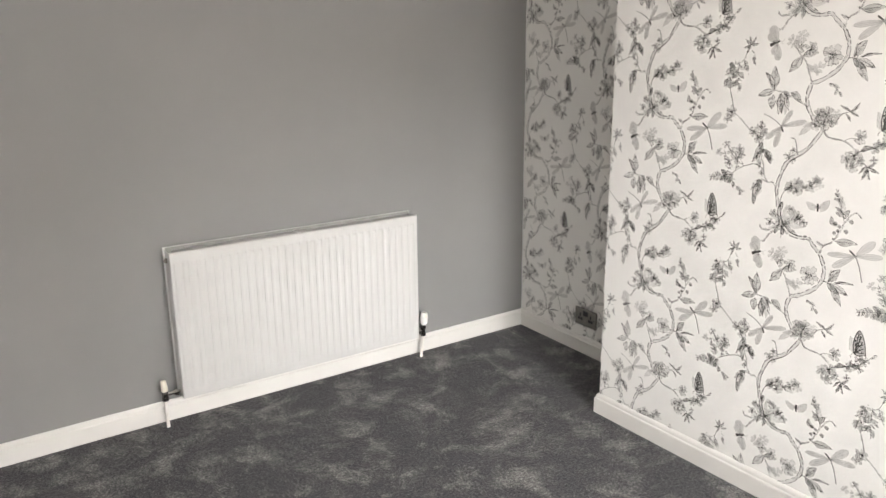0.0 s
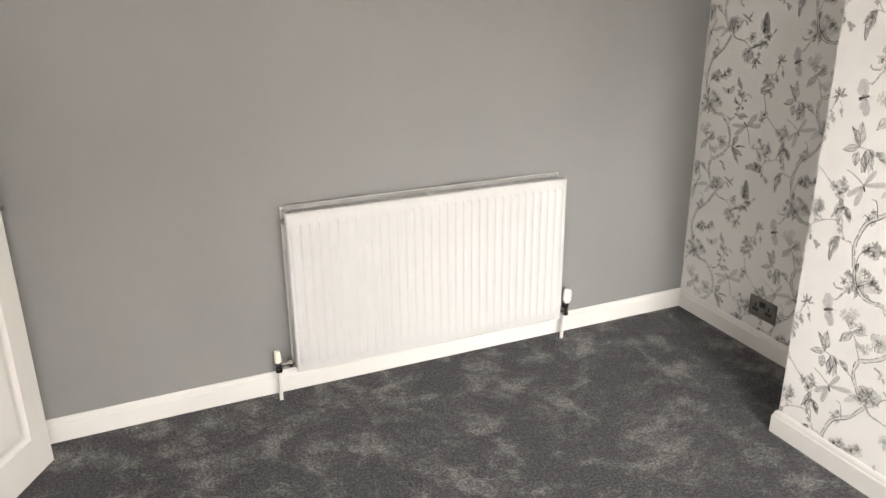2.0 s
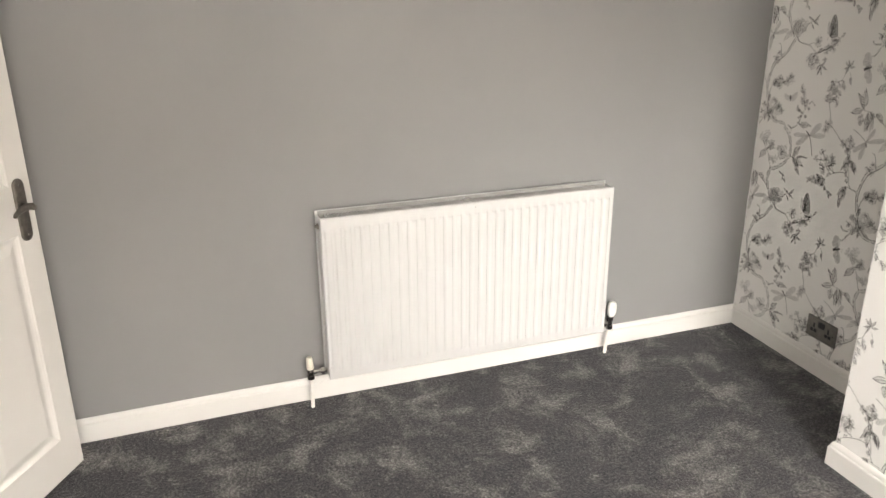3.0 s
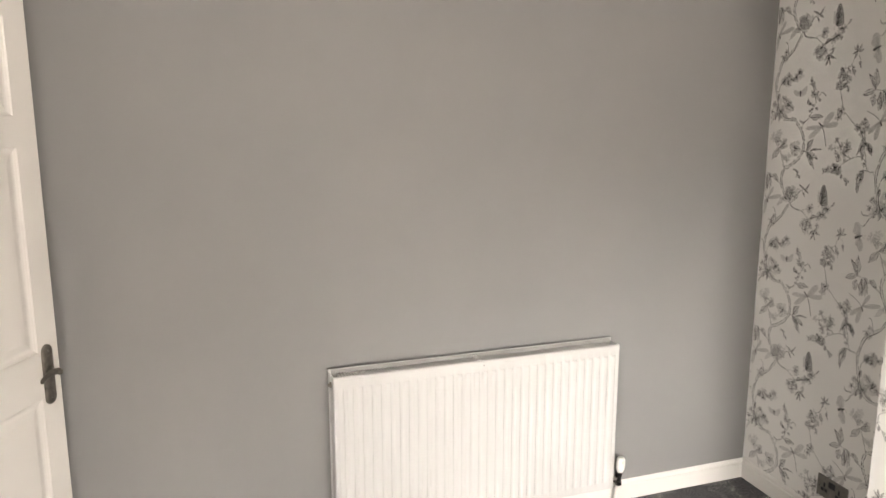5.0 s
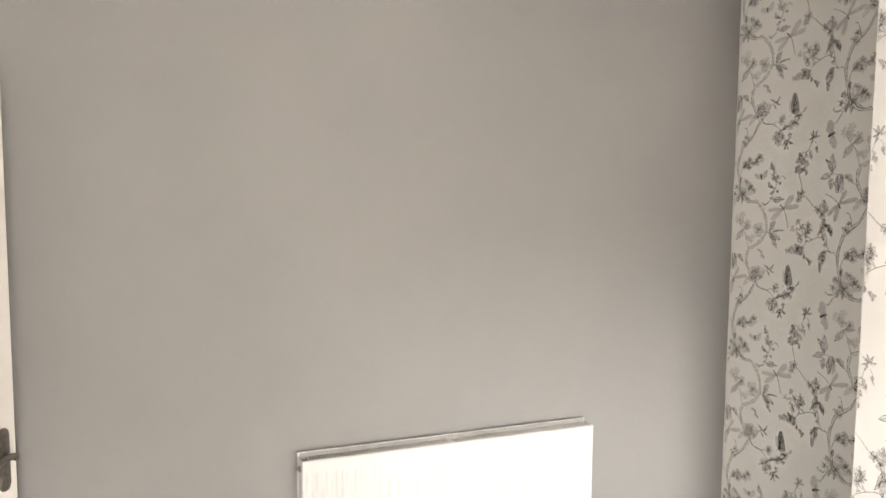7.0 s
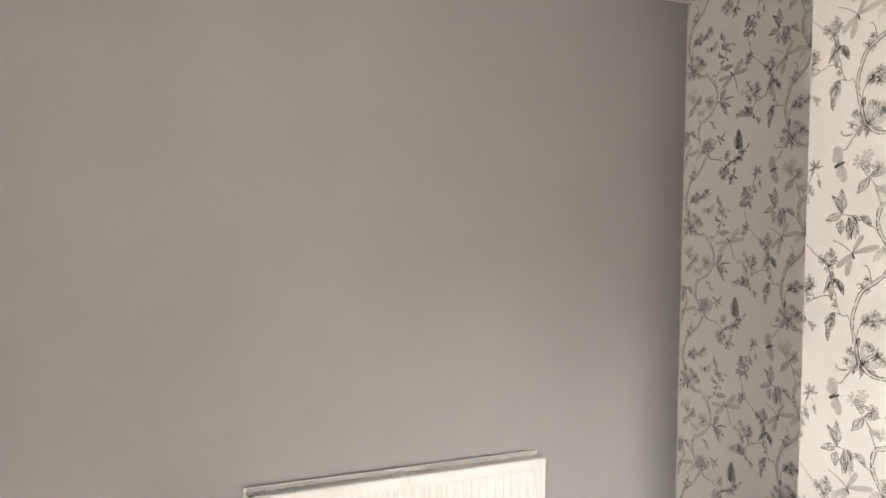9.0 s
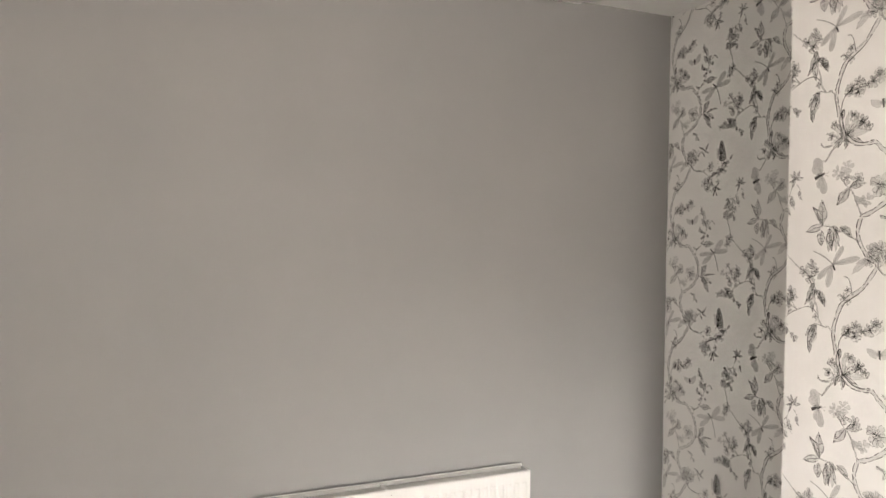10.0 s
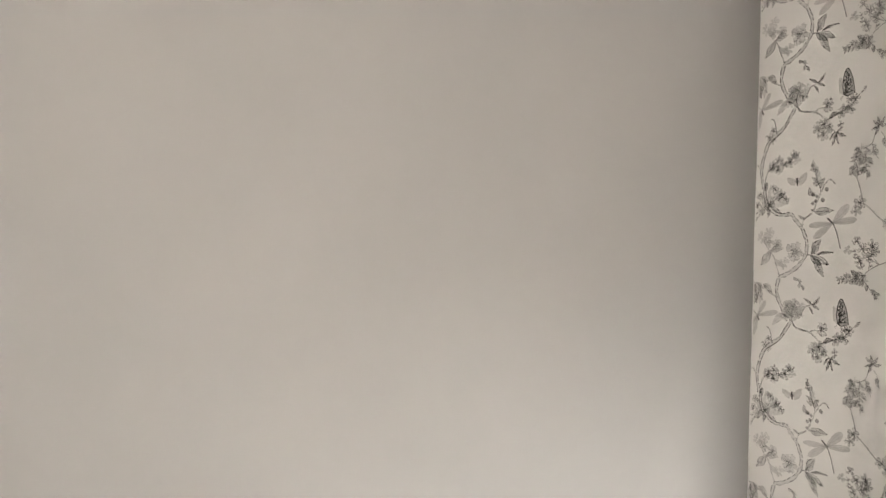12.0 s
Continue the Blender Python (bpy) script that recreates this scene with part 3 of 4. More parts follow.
for a, b in ((0.06, ww / 2 - 0.035), (ww / 2 + 0.035, ww - 0.06)):
    pane = part("pane", boxes((a, 0.045, 0.06, b, 0.051, wh - 0.06)), MAT_GLASS, win)
    pane.visible_shadow = False
part("window_sill", boxes((-0.04, T + 0.001, -0.028, ww + 0.04, T + 0.16, -0.002), bevel=0.006), MAT_GLOSS, win)

# ================= flat white hatch on the ceiling, close to the grey wall =================
hatch = thing("ceiling_hatch", "bright white framed hatch in the ceiling close to the grey wall", "ceiling hatch", (-0.795, -0.335, ROOM_H))
part("hatch_frame", boxes((-0.325, -0.325, -0.016, 0.325, -0.275, -0.0005), (-0.325, 0.275, -0.016, 0.325, 0.337, -0.0005), (-0.325, -0.275, -0.016, -0.275, 0.275, -0.0005), (0.275, -0.275, -0.016, 0.325, 0.275, -0.0005)), MAT_UPVC, hatch)
part("hatch_panel", boxes((-0.272, -0.272, -0.010, 0.272, 0.272, -0.0005), bevel=0.001), MAT_UPVC, hatch)


# ================= wallpaper print =================
# One drop of the pattern is 0.53 m wide and 0.65 m high, each next width half a drop lower. Millimetres, x along the wall, y up.
STEP_X, DROP = 0.530, 0.650
INKS = [MAT_WASH, MAT_MID, MAT_INK, MAT_FAINT]


class Print:
    """Flat ink shapes of one pattern repeat: polygons with an ink and a hair's height above the paper."""

    def __init__(self, seed):
        self.rng = random.Random(seed)
        self.shapes = []

    def poly(self, pts, ink, top):
        self.shapes.append((pts, ink, (0.8 if top else 0.25) + 0.02 * self.rng.randrange(24)))

    def ribbon(self, pts, widths, ink):
        n = len(pts)
        left, right = [], []
        for k, (x, y) in enumerate(pts):
            x0, y0 = pts[max(k - 1, 0)]
            x1, y1 = pts[min(k + 1, n - 1)]
            d = math.hypot(x1 - x0, y1 - y0) or 1.0
            nx, ny, w = -(y1 - y0) / d, (x1 - x0) / d, widths[k] / 2
            left.append((x + nx * w, y + ny * w))
            right.append((x - nx * w, y - ny * w))
        lift = 0.8 + 0.02 * self.rng.randrange(24)
        for k in range(n - 1):
            self.shapes.append(([left[k], left[k + 1], right[k + 1], right[k]], ink, lift))

    @staticmethod
    def smooth(pts, per=4):
        out = []
        for k in range(len(pts) - 1):
            p0, p1, p2, p3 = pts[max(k - 1, 0)], pts[k], pts[k + 1], pts[min(k + 2, len(pts) - 1)]
            for j in range(per):
                t = j / per
                out.append(tuple(0.5 * (2 * b + (c - a) * t + (2 * a - 5 * b + 4 * c - d) * t * t + (3 * b - a - 3 * c + d) * t ** 3) for a, b, c, d in zip(p0, p1, p2, p3)))
        return out + [tuple(map(float, pts[-1]))]

    def line(self, pts, w, ink=2, taper=0.4, per=4):
        s = self.smooth(pts, per)
        n = len(s) - 1
        self.ribbon(s, [w * (1 - taper * k / n) * self.rng.uniform(0.75, 1.25) for k in range(n + 1)], ink)

    def stem(self, w, *pts):
        """A twig: thin ones are one line; thick ones have a pale body between two broken dark edges."""
        if w < 2:
            self.line(pts, w * 1.15, 2)
            return
        s = self.smooth(pts)
        n = len(s) - 1
        self.ribbon(s, [w * 1.3 * (1 - 0.4 * k / n) for k in range(n + 1)], 0)
        self.edges(s, [w * 1.3 * (1 - 0.4 * k / n) for k in range(n + 1)], 1.0)

    def edges(self, s, widths, weight):
        for side in (-1, 1):
            run = []
            for k, (x, y) in enumerate(s):
                x0, y0 = s[max(k - 1, 0)]
                x1, y1 = s[min(k + 1, len(s) - 1)]
                d = math.hypot(x1 - x0, y1 - y0) or 1.0
                o = side * widths[k] / 2 * self.rng.uniform(0.85, 1.2)
                run.append((x - (y1 - y0) / d * o, y + (x1 - x0) / d * o))
                if len(run) > 2 and self.rng.random() < 0.22:
                    self.ribbon(run, [weight * self.rng.uniform(0.7, 1.7) for _ in run], 2)
                    run = []
            if len(run) > 1:
                self.ribbon(run, [weight] * len(run), 2)

    def trunk(self, w, pts):
        s = self.smooth(pts, 5)
        widths = [w * (0.85 + 0.3 * math.sin(k * 0.37) ** 2) for k in range(len(s))]
        self.ribbon(s, [v * 0.95 for v in widths], 3)
        self.edges(s, widths, 1.7)
        for k in range(2, len(s) - 2, 2):         # bark marks
            (x, y), (x1, y1) = s[k], s[k + 1]
            d = math.hypot(x1 - x, y1 - y) or 1.0
            tx, ty = (x1 - x) / d, (y1 - y) / d
            o = self.rng.uniform(-0.38, 0.38) * w
            a = (x - ty * o, y + tx * o)
            ln = self.rng.uniform(4, 11)
            self.ribbon([a, (a[0] + tx * ln, a[1] + ty * ln + self.rng.uniform(-1, 1))], [self.rng.uniform(0.8, 2.2), 0.6], self.rng.choice((1, 2, 2)))

    def leaf(self, x0, y0, x1, y1, wide, tone=1):
        """tone 0 pale, 1 pale with drawn veins, 2 dark."""
        dx, dy = x1 - x0, y1 - y0
        ln = math.hypot(dx, dy) or 1.0
        ux, uy = dx / ln, dy / ln
        bend = self.rng.uniform(-0.10, 0.10) * ln
        at = lambda s, o: (x0 + ux * s * ln - uy * (o + bend * 4 * s * (1 - s)), y0 + uy * s * ln + ux * (o + bend * 4 * s * (1 - s)))
        half = wide * ln * 0.5
        prof = [(0, 0), (0.12, 0.45), (0.3, 0.92), (0.48, 1.0), (0.66, 0.8), (0.84, 0.38), (1, 0)]
        ragged = 0.16 if ln > 22 else 0.08
        wob = lambda h: h * (1 + self.rng.uniform(-ragged, ragged))
        up = [at(s, wob(h) * half) for s, h in prof]
        dn = [at(s, -wob(h) * half * 0.92) for s, h in prof]
        self.poly(up + dn[-2:0:-1], (0 if self.rng.random() < 0.3 else 3) if tone < 2 else self.rng.choice((0, 0, 3, 0)), False)
        w = max(0.55, min(1.15, ln * 0.030)) * (0.75 if tone == 0 else 1.0)
        ink = 1 if tone == 0 else 2
        self.ribbon(up, [w * self.rng.choice((0.25, 0.6, 1.0, 1.9)) for _ in up], ink)
        self.ribbon(dn, [w * self.rng.choice((0.25, 0.6, 1.0, 1.9)) for _ in dn], ink)
        if tone > 0 and ln > 14:                  # shaded patches along one margin and the midrib
            side = self.rng.choice((-1, 1))
            for k in range(2 + int(ln / 16)):
                q, h = self.rng.uniform(0.12, 0.85), self.rng.uniform(0.15, 0.85)
                c = at(q, side * half * h * math.sin(math.pi * min(0.98, q + 0.06)))
                g = self.rng.uniform(0.03, 0.07) * ln
                self.poly([c, (c[0] + ux * g * 1.6 - uy * g * 0.4, c[1] + uy * g * 1.6 + ux * g * 0.4), (c[0] + ux * g * 2.2, c[1] + uy * g * 2.2), (c[0] + ux * g + uy * g * 0.5, c[1] + uy * g - ux * g * 0.5)], self.rng.choice((1, 1, 2)), True)
        self.ribbon([at(0, 0), at(0.5, 0), at(0.95, 0)], [w, w * 0.8, w * 0.4], ink)
        if tone > 0:
            for _ in range(tone):
                if self.rng.random() < 0.6:
                    q, side = self.rng.uniform(0.05, 0.7), self.rng.choice((-0.7, 0.0, 0.7))
                    self.ribbon([at(q, side * half), at(q + 0.16, side * half * 0.8)], [w * 2.6, w * 0.9], 2)
        if tone > 0 and half > 2.5:
            n = 4 if ln < 35 else 6
            for k in range(n):
                s = 0.18 + 0.62 * k / n
                for side in (-1, 1):
                    if self.rng.random() < 0.6:
                        h = side * half * 0.75 * math.sin(math.pi * min(1, s + 0.1))
                        self.ribbon([at(s, 0), at(s + 0.11, h)], [w * self.rng.uniform(0.6, 1.2 + tone * 0.3), 0.4], ink)

    def ear(self, x0, y0, x1, y1, n):
        """A tapering spike of paired leaflets."""
        dx, dy = x1 - x0, y1 - y0
        ln = math.hypot(dx, dy) or 1.0
        ux, uy = dx / ln, dy / ln
        self.line([(x0, y0), ((x0 + x1) / 2 + uy * 2, (y0 + y1) / 2 - ux * 2), (x1, y1)], 1.1)
        for k in range(n):
            s = 0.08 + 0.88 * k / n
            r = ln * (0.25 - 0.13 * s) * self.rng.uniform(0.7, 1.25)
            for side in (-1, 1):
                if self.rng.random() < 0.75:
                    bx, by = x0 + dx * s, y0 + dy * s
                    f = self.rng.uniform(0.4, 0.9)
                    self.leaf(bx, by, bx + ux * r * f - uy * r * 0.8 * side, by + uy * r * f + ux * r * 0.8 * side, self.rng.uniform(0.32, 0.55), self.rng.choice((0, 1, 1, 2)))

    def petal(self, x, y, a, ln, tone):
        ux, uy, h = math.cos(a), math.sin(a), ln * self.rng.uniform(0.22, 0.34)
        at = lambda s, o: (x + ux * s * ln - uy * o * h, y + uy * s * ln + ux * o * h)
        ring = [at(0, 0), at(0.35, 0.6), at(0.75, 1.0), at(1.0, 0.55), at(0.9, 0), at(1.02, -0.5), at(0.75, -1.0), at(0.35, -0.6)]
        self.poly(ring, 3 if self.rng.random() < 0.7 else 0, False)
        self.ribbon(ring + ring[:1], [0.75 * self.rng.uniform(0.5, 1.5) for _ in range(9)], 2 if tone else 1)
        self.ribbon([at(0.05, 0), at(0.5, self.rng.uniform(-0.2, 0.2))], [1.6 if tone else 0.8, 0.4], 2 if tone else 1)

    def flower(self, x, y, r, n, tone):
        """A small ragged blossom: pale notched petals, a few loose sepals, a dark centre with dots."""
        a0 = self.rng.uniform(0, 6.28)
        for k in range(n):
            a = a0 + 6.283 * k / n + self.rng.uniform(-0.2, 0.2)
            self.petal(x + math.cos(a) * r * 0.18, y + math.sin(a) * r * 0.18, a, r * self.rng.uniform(0.95, 1.35), tone)
        for k in range(1 + tone):
            a, q = self.rng.uniform(0, 6.28), r * self.rng.uniform(0.7, 1.25)
            cx, cy, b = x + math.cos(a) * q, y + math.sin(a) * q, self.rng.uniform(0, 6.28)
            h = r * self.rng.uniform(0.25, 0.5)
            self.line([(cx, cy), (cx + h * math.cos(b), cy + h * math.sin(b)), (cx + h * 1.4 * math.cos(b + 0.9), cy + h * 1.4 * math.sin(b + 0.9))], self.rng.uniform(0.8, 1.5), 2 if tone else 1, 0.4, 2)
        if tone:
            self.blot(x, y, r * (0.16 if tone == 1 else 0.26), 2)
        for k in range(2 + tone):
            a, q = self.rng.uniform(0, 6.28), r * self.rng.uniform(0.3, 1.2)
            self.blot(x + math.cos(a) * q, y + math.sin(a) * q, self.rng.uniform(0.6, 1.4), 2 if tone else 1)

    def blot(self, x, y, r, ink, squash=1.0):
        self.poly([(x + r * math.cos(a) * self.rng.uniform(0.8, 1.2), y + squash * r * math.sin(a) * self.rng.uniform(0.8, 1.2)) for a in (0, 0.9, 1.8, 2.7, 3.6, 4.5, 5.4)], ink, ink > 0)

    def berry(self, x, y, r):
        self.blot(x, y, r, 1)
        self.line([(x - r, y), (x - r * 0.2, y + r), (x + r, y + r * 0.3), (x + r * 0.4, y - r), (x - r, y)], 1.1, 2, 0, 2)
        self.blot(x + r * 0.2, y - r * 0.2, r * 0.45, 2)

    def wing(self, x0, y0, x1, y1, wide, veins=3, ink=0, edge=1):
        """A translucent wing: pale fill, a drawn outline that thickens towards the root, branching veins."""
        dx, dy = x1 - x0, y1 - y0
        ln = math.hypot(dx, dy)
        ux, uy = dx / ln, dy / ln
        at = lambda s, o: (x0 + ux * s * ln - uy * o * ln, y0 + uy * s * ln + ux * o * ln)
        prof = [(0, 0.05), (0.12, 0.34), (0.28, 0.66), (0.5, 0.90), (0.7, 0.96), (0.85, 0.80), (0.95, 0.48), (1, 0.08)]
        up, dn = [at(s, h * wide / 2) for s, h in prof], [at(s, -h * wide / 2) for s, h in prof]
        self.poly(up + dn[::-1], ink, False)
        self.ribbon(up + dn[-1:], [1.5, 1.3, 1.1, 0.9, 0.8, 0.8, 0.9, 1.0, 0.9], edge)
        self.ribbon(dn, [1.5, 1.2, 1.0, 0.8, 0.8, 0.8, 0.9, 0.9], edge)
        for k in range(veins):
            o = (k - (veins - 1) / 2) / veins * wide * 0.8
            self.ribbon([at(0.05, 0), at(0.55, o * 0.7), at(0.95, o)], [1.0, 0.7, 0.5], edge)
            self.ribbon([at(0.55, o * 0.7), at(0.90, o * 0.6 + wide * 0.09)], [0.6, 0.4], edge)

    def dragonfly(self, body, wings, blur=False):
        for x1, y1, w in wings:
            self.wing(*body[1], x1, y1, w, 2 if not blur else 3, 0, 1)
        self.line(body, 3.8, 1, 0.35)
        self.line([body[0], body[1]], 5, 2, 0.2)
        self.line(body[1:], 1.3, 2, 0.2)
        for k in range(5):
            x, y = body[1]
            self.blot(x + self.rng.uniform(-5, 5), y + self.rng.uniform(-5, 5), self.rng.uniform(0.8, 2.0), 2)

    def moth(self, x, y):
        """Wings spread up and down, each pair overlapping, a furry dark body across."""
        self.wing(x + 7, y + 3, x - 13, y + 50, 0.60, 5, 0, 1)
        self.wing(x + 3, y + 3, x - 23, y + 26, 0.66, 3, 0, 1)
        self.wing(x + 8, y, x + 15, y - 50, 0.50, 5, 0, 1)
        self.wing(x + 2, y - 2, x - 3, y - 34, 0.55, 3, 0, 1)
        self.line([(x - 15, y - 7), (x - 5, y - 2), (x + 6, y + 2), (x + 16, y + 7)], 8.5, 2, 0.3)
        self.line([(x - 8, y + 4), (x + 10, y + 9)], 2.2, 2)
        for k in range(9):
            self.blot(x + self.rng.uniform(-13, 14), y + self.rng.uniform(-7, 9), self.rng.uniform(0.9, 2.2), 2)
        self.line([(x + 13, y + 7), (x + 24, y + 6), (x + 30, y + 10)], 1.0, 1, 0.3, 2)
        self.line([(x + 13, y + 5), (x + 22, y), (x + 28, y - 2)], 1.0, 1, 0.3, 2)

    def small_moth(self, x, y):
        """Low spread triangles of wing on either side of a dark body."""
        self.poly([(x - 2, y + 3), (x - 22, y + 11), (x - 36, y + 12), (x - 34, y + 1), (x - 22, y - 9), (x - 8, y - 10)], 0, False)
        self.poly([(x + 2, y + 3), (x + 18, y + 20), (x + 33, y + 27), (x + 33, y + 11), (x + 24, y - 4), (x + 8, y - 11)], 0, False)
        self.line([(x - 2, y + 3), (x - 22, y + 11), (x - 36, y + 12)], 1.1, 1, 0.3, 2)
        self.line([(x - 36, y + 12), (x - 34, y + 1), (x - 22, y - 9), (x - 8, y - 10)], 0.9, 1, 0.1, 2)
        self.line([(x + 2, y + 3), (x + 18, y + 20), (x + 33, y + 27)], 1.1, 1, 0.3, 2)
        self.line([(x + 33, y + 27), (x + 33, y + 11), (x + 24, y - 4), (x + 8, y - 11)], 0.9, 1, 0.1, 2)
        for ex, ey in ((-28, 6), (-20, -2), (26, 17), (20, 2)):
            self.ribbon([(x, y), (x + ex, y + ey)], [1.0, 0.4], 1)
        self.line([(x - 1, y + 11), (x, y), (x + 1, y - 12)], 6, 2, 0.3)
        self.blot(x - 5, y, 4, 1)
        self.blot(x + 5, y, 4, 1)

    def butterfly(self, x, y):
        """Seen from the side, wings folded up, dark and speckled."""
        self.poly([(x - 8, y - 26), (x - 22, y - 16), (x - 25, y + 6), (x - 24, y + 26), (x - 15, y + 20), (x - 6, y - 6)], 0, False)
        self.line([(x - 22, y - 16), (x - 25, y + 6), (x - 24, y + 26), (x - 15, y + 20)], 1.2, 1, 0.2, 2)
        for ex, ey in ((-23, 22), (-24, 6), (-20, -12)):
            self.ribbon([(x - 7, y - 22), (x + ex, y + ey)], [1.4, 0.6], 1)
        wing = [(x - 7, y - 24), (x - 12, y - 4), (x - 12, y + 16), (x - 8, y + 36), (x + 0, y + 50), (x + 8, y + 44), (x + 17, y + 24), (x + 23, y), (x + 26, y - 22), (x + 8, y - 25)]
        self.poly(wing, 1, False)
        self.line(wing[:-1], 2.6, 2, 0, 2)
        for ex, ey in ((0, 40), (8, 34), (13, 18), (18, 0), (20, -14)):
            self.ribbon([(x - 6, y - 20), (x + ex, y + ey)], [3.0, 2.2], 2)
        for k in range(40):
            a, b = self.rng.random(), self.rng.random()
            self.blot(x - 8 + 28 * a * (1.05 - 0.6 * b), y - 20 + 62 * b, self.rng.uniform(1.2, 3.2), 2)
        for k in range(22):
            a, b = self.rng.random(), self.rng.random()
            e = self.rng.uniform(1.2, 2.6)
            self.poly([(x - 8 + 29 * a * (1.05 - 0.6 * b) + e * math.cos(q), y - 18 + 58 * b + e * math.sin(q)) for q in (0, 1.57, 3.14, 4.71)], self.rng.choice((1, 0, 3)), True)
        self.line([(x - 10, y - 20), (x + 2, y - 27), (x + 14, y - 24)], 4.5, 2, 0.5)
        self.line([(x - 12, y - 26), (x - 18, y - 33), (x - 16, y - 38)], 1.2, 2)


def berry_branch(p):
    p.stem(2.4, (390, -71), (399, -45), (424, -29), (442, 4), (455, 35), (474, 64), (489, 68), (501, 56))
    p.stem(1.4, (442, 4), (453, 34), (447, 53), (436, 81), (420, 119))
    p.ear(450, 49, 419, 129, 11)
    p.leaf(425, 21, 413, 47, 0.5, 2)
    p.leaf(432, -24, 498, -20, 0.35, 1)
    p.leaf(452, 46, 466, 74, 0.5, 2)
    p.leaf(397, -45, 378, -35, 0.4, 1)
    p.berry(428, 27, 6)
    p.berry(437, 7, 5)
    p.berry(427, 0, 5)
    p.berry(461, 10, 6)
    p.berry(473, 41, 6)
    p.berry(426, -19, 3)
    p.berry(440, 21, 5)


def leafy_branch(p):
    p.stem(2.0, (313, -226), (298, -190), (285, -160), (261, -135), (243, -112))
    p.leaf(278, -147, 325, -138, 0.4, 1)
    p.leaf(291, -182, 323, -183, 0.35, 0)
    p.flower(242, -106, 16, 7, 0)
    p.flower(268, -92, 14, 6, 0)
    p.flower(300, -126, 14, 6, 1)
    p.flower(327, -182, 14, 6, 0)
    p.flower(267, -121, 12, 5, 1)


def leaf_fan(p):
    p.stem(1.8, (408, -153), (427, -153), (446, -169))
    p.leaf(435, -148, 458, -104, 0.5, 2)
    p.leaf(430, -152, 489, -178, 0.3, 1)
    p.leaf(434, -156, 472, -215, 0.3, 2)
    p.leaf(444, -149, 501, -141, 0.12, 2)
    p.leaf(424, -154, 461, -180, 0.35, 1)
    p.leaf(427, -150, 431, -113, 0.3, 1)
    p.flower(364, -144, 22, 9, 1)


def bell_flower(p):
    p.stem(3.0, (309, -291), (280, -278), (255, -266), (222, -253), (193, -249))
    p.leaf(276, -146, 238, -194, 0.4, 1)
    p.leaf(195, -250, 161, -196, 0.28, 1)
    p.leaf(195, -248, 192, -177, 0.42, 1)
    p.leaf(195, -250, 142, -267, 0.4, 1)
    p.leaf(250, -254, 284, -275, 0.5, 1)
    p.leaf(192, -264, 192, -305, 0.6, 1)
    p.leaf(218, -257, 215, -321, 0.35, 1)
    p.leaf(223, -260, 237, -320, 0.35, 0)
    p.leaf(214, -258, 225, -318, 0.3, 1)
    p.leaf(234, -257, 248, -306, 0.3, 1)
    p.leaf(226, -251, 248, -268, 0.5, 2)


def drooping_bud(p):
    p.stem(1.2, (365, -224), (379, -226), (388, -237), (399, -254))
    p.leaf(288, -169, 332, -194, 0.3, 0)
    p.leaf(365, -224, 380, -231, 0.6, 1)
    p.leaf(379, -227, 395, -235, 0.6, 2)
    p.leaf(388, -237, 383, -255, 0.5, 1)
    p.leaf(394, -245, 403, -260, 0.5, 2)
    p.leaf(435, -298, 404, -283, 0.25, 2)
    p.leaf(435, -298, 458, -273, 0.3, 2)


def hub_blossom(p):
    p.stem(1.4, (394, -335), (410, -308), (435, -298), (450, -288))
    p.leaf(329, -337, 298, -351, 0.3, 0)
    p.leaf(435, -298, 459, -310, 0.3, 2)
    p.leaf(422, -306, 437, -326, 0.25, 1)
    p.flower(342, -318, 16, 7, 1)
    p.flower(369, -313, 18, 8, 1)
    p.flower(384, -331, 12, 6, 1)
    p.flower(335, -343, 12, 6, 1)
    p.flower(359, -339, 16, 7, 1)
    p.flower(396, -307, 10, 5, 0)


def blossom_branch(p):
    p.stem(2.6, (359, -352), (376, -374), (404, -379), (426, -382), (445, -392), (466, -410))
    p.stem(1.2, (426, -382), (443, -373), (467, -372))
    p.stem(1.2, (466, -410), (477, -429), (500, -449))
    p.stem(1.3, (466, -410), (489, -401), (515, -390), (544, -376), (563, -357), (581, -338))
    p.leaf(474, -407, 508, -391, 0.35, 2)
    p.leaf(499, -450, 487, -485, 0.22, 2)
    p.leaf(500, -449, 532, -460, 0.25, 2)
    p.leaf(500, -451, 509, -482, 0.18, 1)
    p.leaf(500, -449, 522, -432, 0.3, 1)
    p.leaf(498, -446, 478, -469, 0.2, 1)
    p.leaf(577, -345, 592, -328, 0.4, 1)
    p.flower(470, -367, 15, 7, 1)
    p.flower(439, -431, 14, 6, 1)
    p.flower(459, -420, 14, 6, 2)
    p.flower(457, -448, 14, 6, 1)
    p.flower(476, -433, 10, 5, 1)
    p.flower(514, -394, 10, 5, 1)
    p.flower(527, -382, 12, 6, 1)
    p.flower(544, -383, 12, 6, 1)
    p.flower(557, -359, 13, 6, 1)
    p.flower(544, -358, 10, 5, 1)
    p.flower(514, -426, 8, 4, 1)


def curled_bud(p):
    p.stem(1.8, (289, -436), (284, -409), (276, -390), (264, -388))
    p.leaf(326, -346, 289, -378, 0.35, 0)
    p.leaf(175, -430, 205, -475, 0.3, 1)
    p.flower(262, -443, 11, 5, 1)
    p.flower(276, -425, 9, 5, 1)
    p.flower(273, -453, 9, 5, 1)


